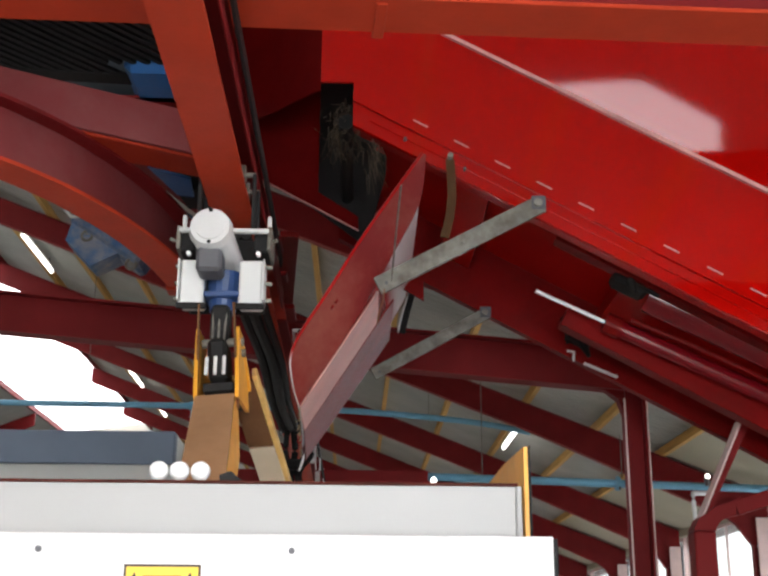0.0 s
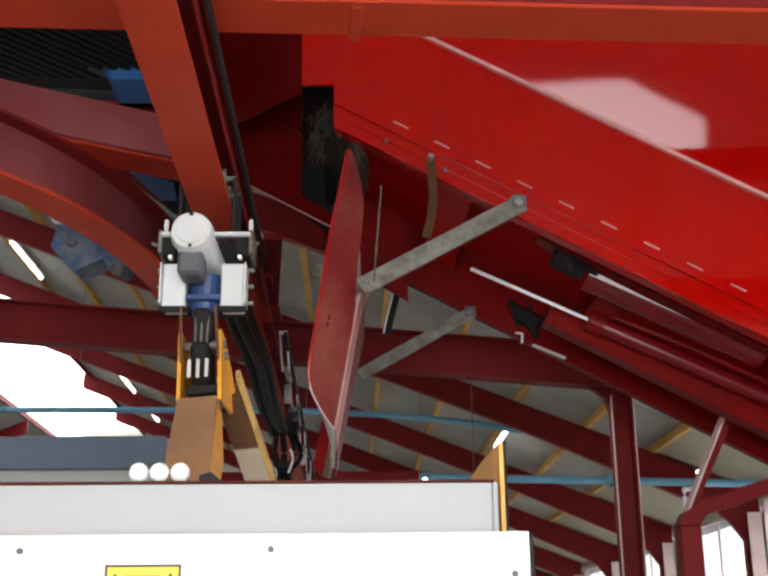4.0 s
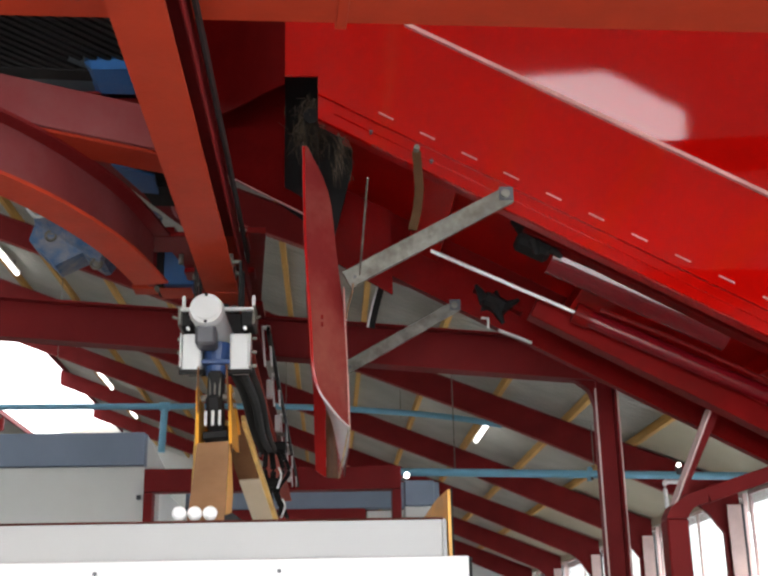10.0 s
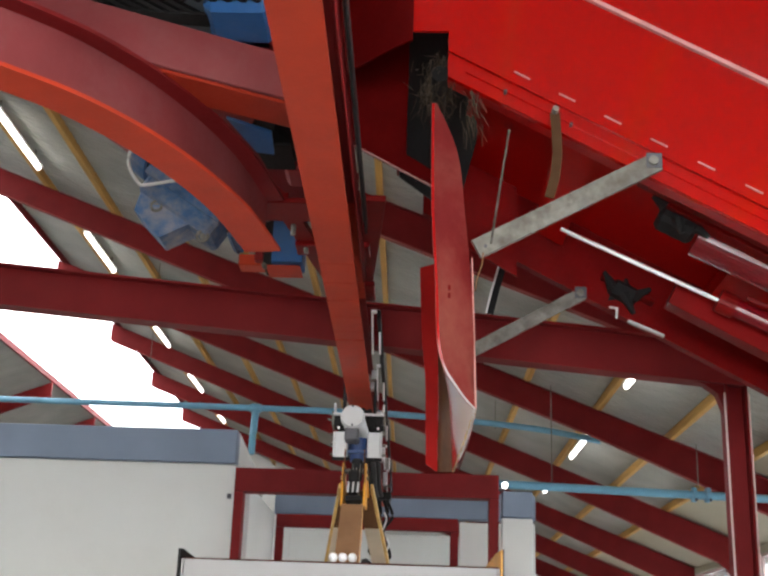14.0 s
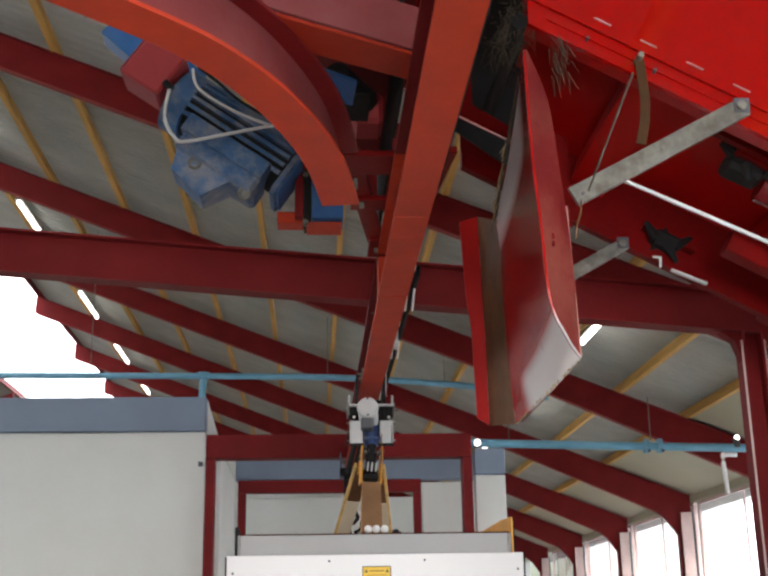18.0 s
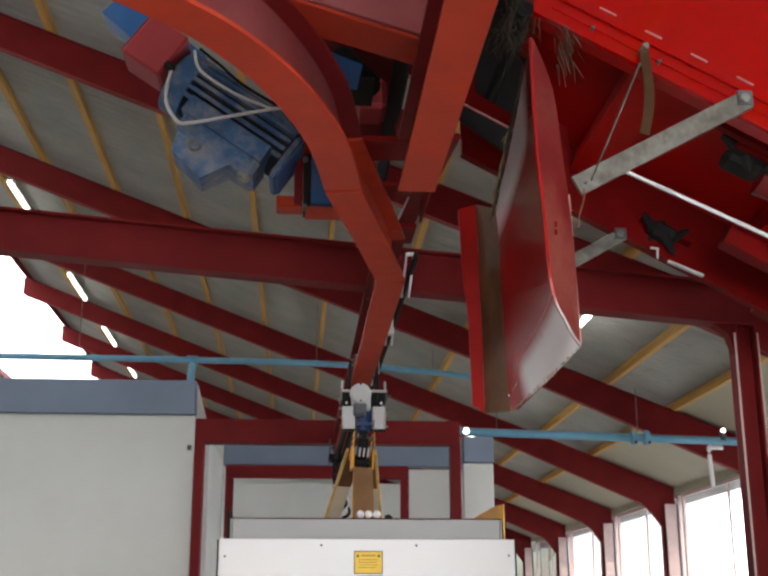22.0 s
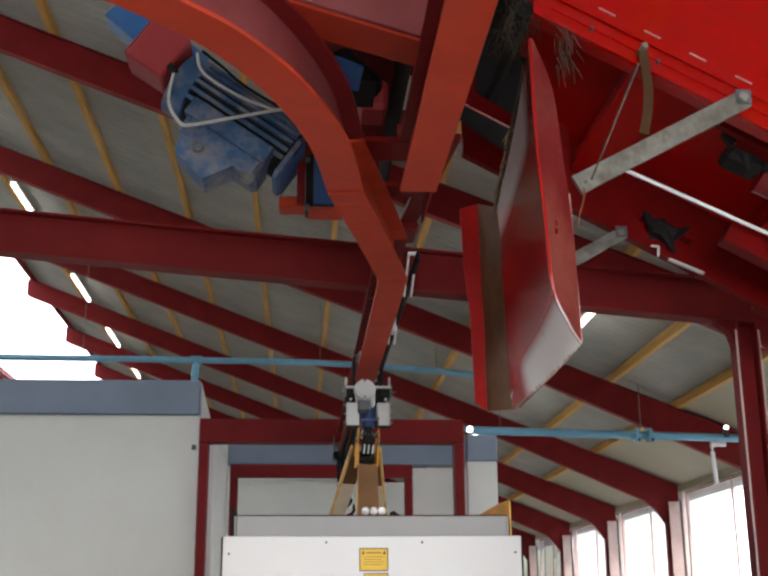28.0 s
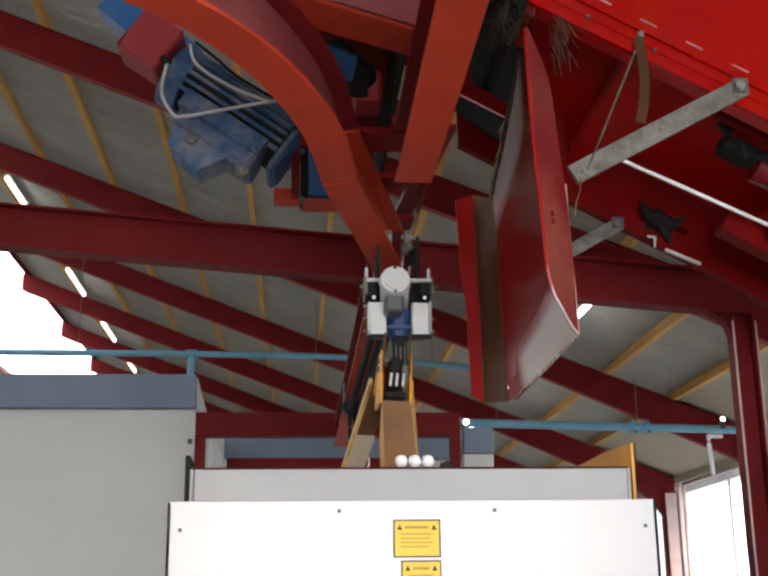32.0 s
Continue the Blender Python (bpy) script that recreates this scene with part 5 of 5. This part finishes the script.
def sheet(one, two, columns, thick, sag=0.0):
    """A bent sheet between two fold lines, thickened by a vector; sag hollows it along x."""
    bm = bmesh.new()
    thick = Vector(thick)
    front, back = [], []
    for a, c in zip(smooth_line(one, 4), smooth_line(two, 4)):
        line = [a.lerp(c, k / columns) + Vector((sag * math.sin(math.pi * k / columns), 0, 0)) for k in range(columns + 1)]
        front.append([bm.verts.new(p) for p in line])
        back.append([bm.verts.new(p + thick) for p in line])
    for g, flip in ((front, False), (back, True)):
        for p, q in zip(g, g[1:]):
            for k in range(columns):
                f = (p[k], p[k + 1], q[k + 1], q[k])
                bm.faces.new(tuple(reversed(f)) if flip else f)
    for k in range(columns):
        bm.faces.new((front[0][k], back[0][k], back[0][k + 1], front[0][k + 1]))
        bm.faces.new((front[-1][k], front[-1][k + 1], back[-1][k + 1], back[-1][k]))
    for p, q, pb, qb in zip(front, front[1:], back, back[1:]):
        bm.faces.new((p[0], q[0], qb[0], pb[0]))
        bm.faces.new((p[-1], pb[-1], qb[-1], q[-1]))
    return bm


def soft(ob):
    """Smooth shading but for sharp folds."""
    for p in ob.data.polygons:
        p.use_smooth = True
    ob.data.set_sharp_from_angle(angle=radians(40))


soft(part("plate", sheet(NEAR, FAR, 10, (0.008, 0, 0), 0.012), FLAPFACE, flap, "glossy red plate, reflections painted pale on curled lip and upper edge"))
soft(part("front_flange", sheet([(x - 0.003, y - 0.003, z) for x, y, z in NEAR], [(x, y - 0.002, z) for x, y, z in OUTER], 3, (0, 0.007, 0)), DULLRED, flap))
soft(part("rear_flange", sheet([(x, y + 0.002, z) for x, y, z in FAR], REAR, 3, (0, 0.008, 0)), BROWN, flap, "dusty brown inner flange"))
soft(part("rear_return", sheet([(x - 0.002, y + 0.002, z) for x, y, z in REAR], RETURN, 3, (0, 0.008, 0)), FLAPRED, flap))
r = random.Random(8)
chips = bmesh.new()
for k in range(26):
    u = (k + r.random()) / 26
    p = Vector(NEAR[-1]).lerp(Vector(FAR[-1]), u)
    rod(p + Vector((0.004, 0, 0.002)), p + Vector((r.uniform(-0.006, 0.012), r.gauss(0, 0.012), -r.uniform(0.004, 0.02))), 0.004, 0.001, 4, chips)
tagged(part("crusted_edge", chips, STRAW, flap), "crusted feed along the lower edge", kind="stuff")
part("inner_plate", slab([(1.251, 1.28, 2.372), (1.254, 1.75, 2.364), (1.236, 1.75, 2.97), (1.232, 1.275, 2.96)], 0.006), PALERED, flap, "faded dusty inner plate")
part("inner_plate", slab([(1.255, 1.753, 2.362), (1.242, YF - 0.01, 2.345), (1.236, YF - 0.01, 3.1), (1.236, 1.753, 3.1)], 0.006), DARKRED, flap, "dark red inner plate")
for z in (2.75, 2.78):
    part("scrape", box(1.14, YN + 0.032, z, 1.15, YN + 0.04, z + 0.02, 0.001), DARKRED, flap, "scraped mark")
rr = random.Random(5)
bm = bmesh.new()
for k in range(150):
    u = rr.uniform(0.12, 1)
    x, y, z = 1.068 + 0.1 * u - 0.004, YN + (YF - YN) * u, 3.522 - 0.173 * u
    rod((x, y, z), (x + rr.gauss(-0.006, 0.004), y + rr.gauss(0, 0.03), z - rr.uniform(0.01, 0.07)), 0.003, 0.0015, 4, bm)
part("straw_fringe", bm, CHAFF, flap, "straw stuck to the upper edge")
bm = bmesh.new()
for k in range(60):
    u = rr.uniform(0.45, 1)
    x, y, z = 1.068 + 0.1 * u - 0.008, YN + (YF - YN) * u, 3.522 - 0.173 * u
    rod((x, y, z + 0.01), (x + rr.gauss(-0.01, 0.006), y + rr.gauss(0, 0.02), z - rr.uniform(0.0, 0.06)), 0.003, 0.0015, 4, bm)
tagged(part("pale_fringe", bm, STRAW, flap), "pale straw on the upper edge", kind="stuff")

# ---- feed kitchen behind ----
alone("wall_room_west", box(-12, 9.5, 0, -0.85, 9.62, 3.5, 0.01), PANEL, "off-white panel wall of the feed kitchen")
alone("trim_room_west", box(-12, 9.46, 3.503, -0.86, 9.66, 3.87, 0.01), BAND, "blue-grey flashing on top of the panel wall")
alone("trim_room_end", prism([(9.66, 3.503), (12.0, 3.503), (12.0, 3.62), (9.66, 3.87)], "x", -0.93, -0.86), PANEL, "pale end panel of the flashing")
portal = thing("portal_frame", (0.6, 9.5, 0), "dark red steel portal round the wagon opening", "portal", "", "structure")
part("header", box(-0.845, 9.4, 3.2, 1.96, 9.6, 3.45), STEEL, portal)
part("jamb", box(-0.845, 9.4, 0, -0.75, 9.6, 3.197), STEEL, portal)
part("jamb", box(1.86, 9.4, 0, 1.96, 9.6, 3.197), STEEL, portal)
alone("wall_room_inner", box(-0.84, 9.63, 0, -0.7, 12.0, 3.3, 0.01), PANEL, "white inner side wall of the wagon bay")
alone("wall_room_back_1", box(-0.7, 14.0, 0, 1.9, 14.1, 3.3, 0.01), PANEL, "white back wall of the wagon bay")
alone("wall_room_back_2", box(1.66, 12.0, 0, 2.62, 12.12, 3.26, 0.01), PANEL, "white panel wall of the wagon bay")
alone("trim_room_back", box(-0.7, 11.95, 3.29, 2.62, 12.15, 3.62, 0.01), BAND, "blue-grey flashing along the back wall")
alone("wall_room_east", box(2.0, 9.52, 0, 2.33, 9.62, 3.02, 0.01), PANEL, "white panel beside the portal")
alone("trim_room_east", box(2.0, 9.48, 3.023, 2.33, 9.64, 3.3, 0.01), BAND, "blue-grey flashing beside the portal")
inner = thing("inner_portal_frame", (0.5, 12.0, 0), "dark red inner portal of the wagon bay", "portal", "", "structure")
part("header", box(-0.66, 11.85, 3.12, 1.64, 11.94, 3.28), STEEL, inner)
part("jamb", box(-0.66, 11.85, 0, -0.56, 11.94, 3.117), STEEL, inner)
part("jamb", box(1.54, 11.85, 0, 1.64, 11.94, 3.117), STEEL, inner)
sw = thing("wall_switch", (-0.9, 9.49, 3.15), "small dark wall switch on the panel wall", "switch")
part("switch_body", box(-0.93, 9.47, 3.13, -0.885, 9.498, 3.18), DARKGREY, sw)

jamb_lamp = thing("bulkhead_lamp", (2.02, 9.37, 3.33), "small lit bulkhead lamp on the portal corner", "wall lamp")
b = bmesh.new()
bmesh.ops.create_uvsphere(b, u_segments=14, v_segments=8, radius=0.034, matrix=Matrix.Translation((2.02, 9.36, 3.34)))
part("globe", b, TUBE, jamb_lamp, "glowing globe", smooth=True)
part("bracket", bar((1.955, 9.42, 3.3), (2.02, 9.38, 3.3), 0.03, 0.03), DARKGREY, jamb_lamp)

# ---- blue pipes ----
pipe = thing("water_pipe", (0, 14.6, 5.2), "light blue steel pipe hung across the hall", "pipe", "blue pipes")
part("pipe_run", hose([(-11.9, 14.6, 5.3), (-4.25, 14.6, 5.24), (-1.39, 14.6, 5.22), (0.86, 14.6, 5.18), (2.83, 14.6, 5.03), (3.9, 14.6, 4.86)], 0.048, 12), BLUE, pipe)
part("drop_pipe", rod((-1.39, 14.6, 5.24), (-1.42, 14.6, 4.5), 0.055, sides=14), BLUE, pipe)
part("tee", rod((-1.47, 14.6, 5.22), (-1.31, 14.6, 5.218), 0.07, sides=14), BLUE, pipe)
for x in (-3.1, 0.5, 2.3):
    part("hanger_wire", rod((x, 14.6, 5.0 if x > 2 else 5.2), (x, 14.6, under(x) + 0.3), 0.006, sides=5), GALV, pipe)
pipe2 = thing("water_pipe", (4.5, 12.5, 3.8), "light blue steel pipe with a bolted joint and lamps", "pipe", "blue pipes")
part("pipe_run", rod((1.5, 12.5, 3.855), (WALLX - 0.01, 12.5, 3.712), 0.055, sides=14), BLUE, pipe2)
for x in (4.74, 4.92):
    part("flange", rod((x, 12.5, 3.775), (x + 0.05, 12.5, 3.773), 0.1, sides=16), BLUE, pipe2)
for x in (4.76, 4.95):
    part("flange_bolt", box(x, 12.4, 3.68, x + 0.03, 12.44, 3.72), DARKGREY, pipe2)
b = bmesh.new()
bmesh.ops.create_uvsphere(b, u_segments=14, v_segments=8, radius=0.034, matrix=Matrix.Translation((6.0, 12.44, 3.875)))
part("lamp", b, TUBE, pipe2, "small glowing bulkhead lamp", smooth=True)
part("lamp_base", rod((6.0, 12.47, 3.74), (6.0, 12.47, 3.86), 0.045, sides=12), DARKGREY, pipe2)
part("down_pipe", hose([(5.97, 12.44, 3.64), (5.82, 12.44, 3.64), (5.78, 12.44, 3.6), (5.8, 12.44, 3.12)], 0.03, 10), PLASTIC, pipe2, "white plastic down pipe")
part("hanger_wire", rod((4.83, 12.5, 3.86), (4.83, 12.5, under(4.83) + 0.28), 0.008, sides=5), GALV, pipe2)
part("hanger_wire", rod((2.9, 12.5, 3.86), (2.9, 12.5, under(2.9) + 0.28), 0.008, sides=5), GALV, pipe2)


# ---- moving things ----
def tongue_shape(f):
    """Poses of the tongue's pieces in its own space for a switch position f from straight (0) to curved (1)."""
    out = []
    x, y = 0.0, 0.0
    n = SEG
    for k in range(n):
        a = f * (12.2 + 2.0 * (k + 0.5) / n)
        length = TLEN / n
        hinge = Vector((0, -TLEN * k / n, 0))
        turn = Matrix.Rotation(-radians(a), 4, "Z")
        out.append(Matrix.Translation((x, y, 0)) @ turn @ Matrix.Translation(-hinge))
        x -= length * math.sin(radians(a))
        y -= length * math.cos(radians(a))
    return out


WAGON_Y = [(0, 0.38), (8.0, 0.38), (8.5, 0.44), (9.0, 0.70), (9.5, 1.02), (10.0, 1.38), (10.5, 1.71), (11.0, 2.06), (11.5, 2.40), (12.0, 2.75), (12.5, 3.06), (13.0, 3.38), (13.5, 3.69), (14.0, 4.0), (14.5, 4.32), (15.2, 4.76), (15.8, 4.98), (16.4, 5.02), (27.4, 5.01), (28.0, 4.92), (28.5, 4.70), (29.0, 4.38), (29.5, 4.06), (30.0, 3.74), (30.5, 3.41), (31.0, 3.07), (31.5, 2.74), (32.0, 2.41)]
FLAP_F = [(0, 0.0), (0.8, 0.0), (1.5, 0.13), (2.0, 0.23), (3.0, 0.44), (3.5, 0.55), (5.5, 0.92), (6.0, 0.98), (6.5, 1.0), (7.0, 1.0), (32.0, 1.0)]
SWITCH_F = [(0, 0.0), (19.1, 0.0), (19.4, 0.1), (19.8, 0.3), (20.2, 0.53), (20.6, 0.77), (21.0, 0.97), (21.2, 1.0), (32.0, 1.0)]


# Sideways offset of the wagon over time, fitted to the camera's view.
def wagon_shift(y, t):
    if t > 15:
        return -0.06
    return 0.077 - 0.009 * (y - 0.38) if y < 1.38 else 0.068 - 0.023 * (y - 1.38)


def motions():
    # Small x and z offsets below are fitted to the camera's view.
    walk(trolley, [(t, pose(RX + (0.012 if t < 15 else -0.01 if t < 29 else 0.012), y, 2.87 if t < 12 or t > 30 else 2.885)) for t, y in WAGON_Y])
    walk(wagon, [(t, pose(RX + wagon_shift(y, t), y, 1.8 + 0.0185 * (y - 3.0) - (0.03 if t > 29 else 0.015 if t > 28 else 0))) for t, y in WAGON_Y])
    walk(cable_trolley, [(t, pose(RX + (0.05 if t < 15 else -0.02 if t < 29 else 0.02), y + TRAIL, 2.9)) for t, y in WAGON_Y])
    walk(hanger, [(t, pose(0, 0, 0, 0, -62 * wagon_shift(y, t), 0)) for t, y in WAGON_Y])
    walk(piston, [(t, Matrix.Translation(CD * 0.40 * (1 - f))) for t, f in FLAP_F])
    walk(slider, [(t, Matrix.Translation(Vector((2.08, 2.8, 3.3)) + CD * 0.33 * (1 - f))) for t, f in FLAP_F])
    walk(flap, [(t, pose(PX, 1.1, PZ, 0, 34 * (1 - f), 0)) for t, f in FLAP_F])
    for k, piece in enumerate(tongue_parts):
        walk(piece, [(t, tongue_shape(f)[k]) for t, f in SWITCH_F])


motions()
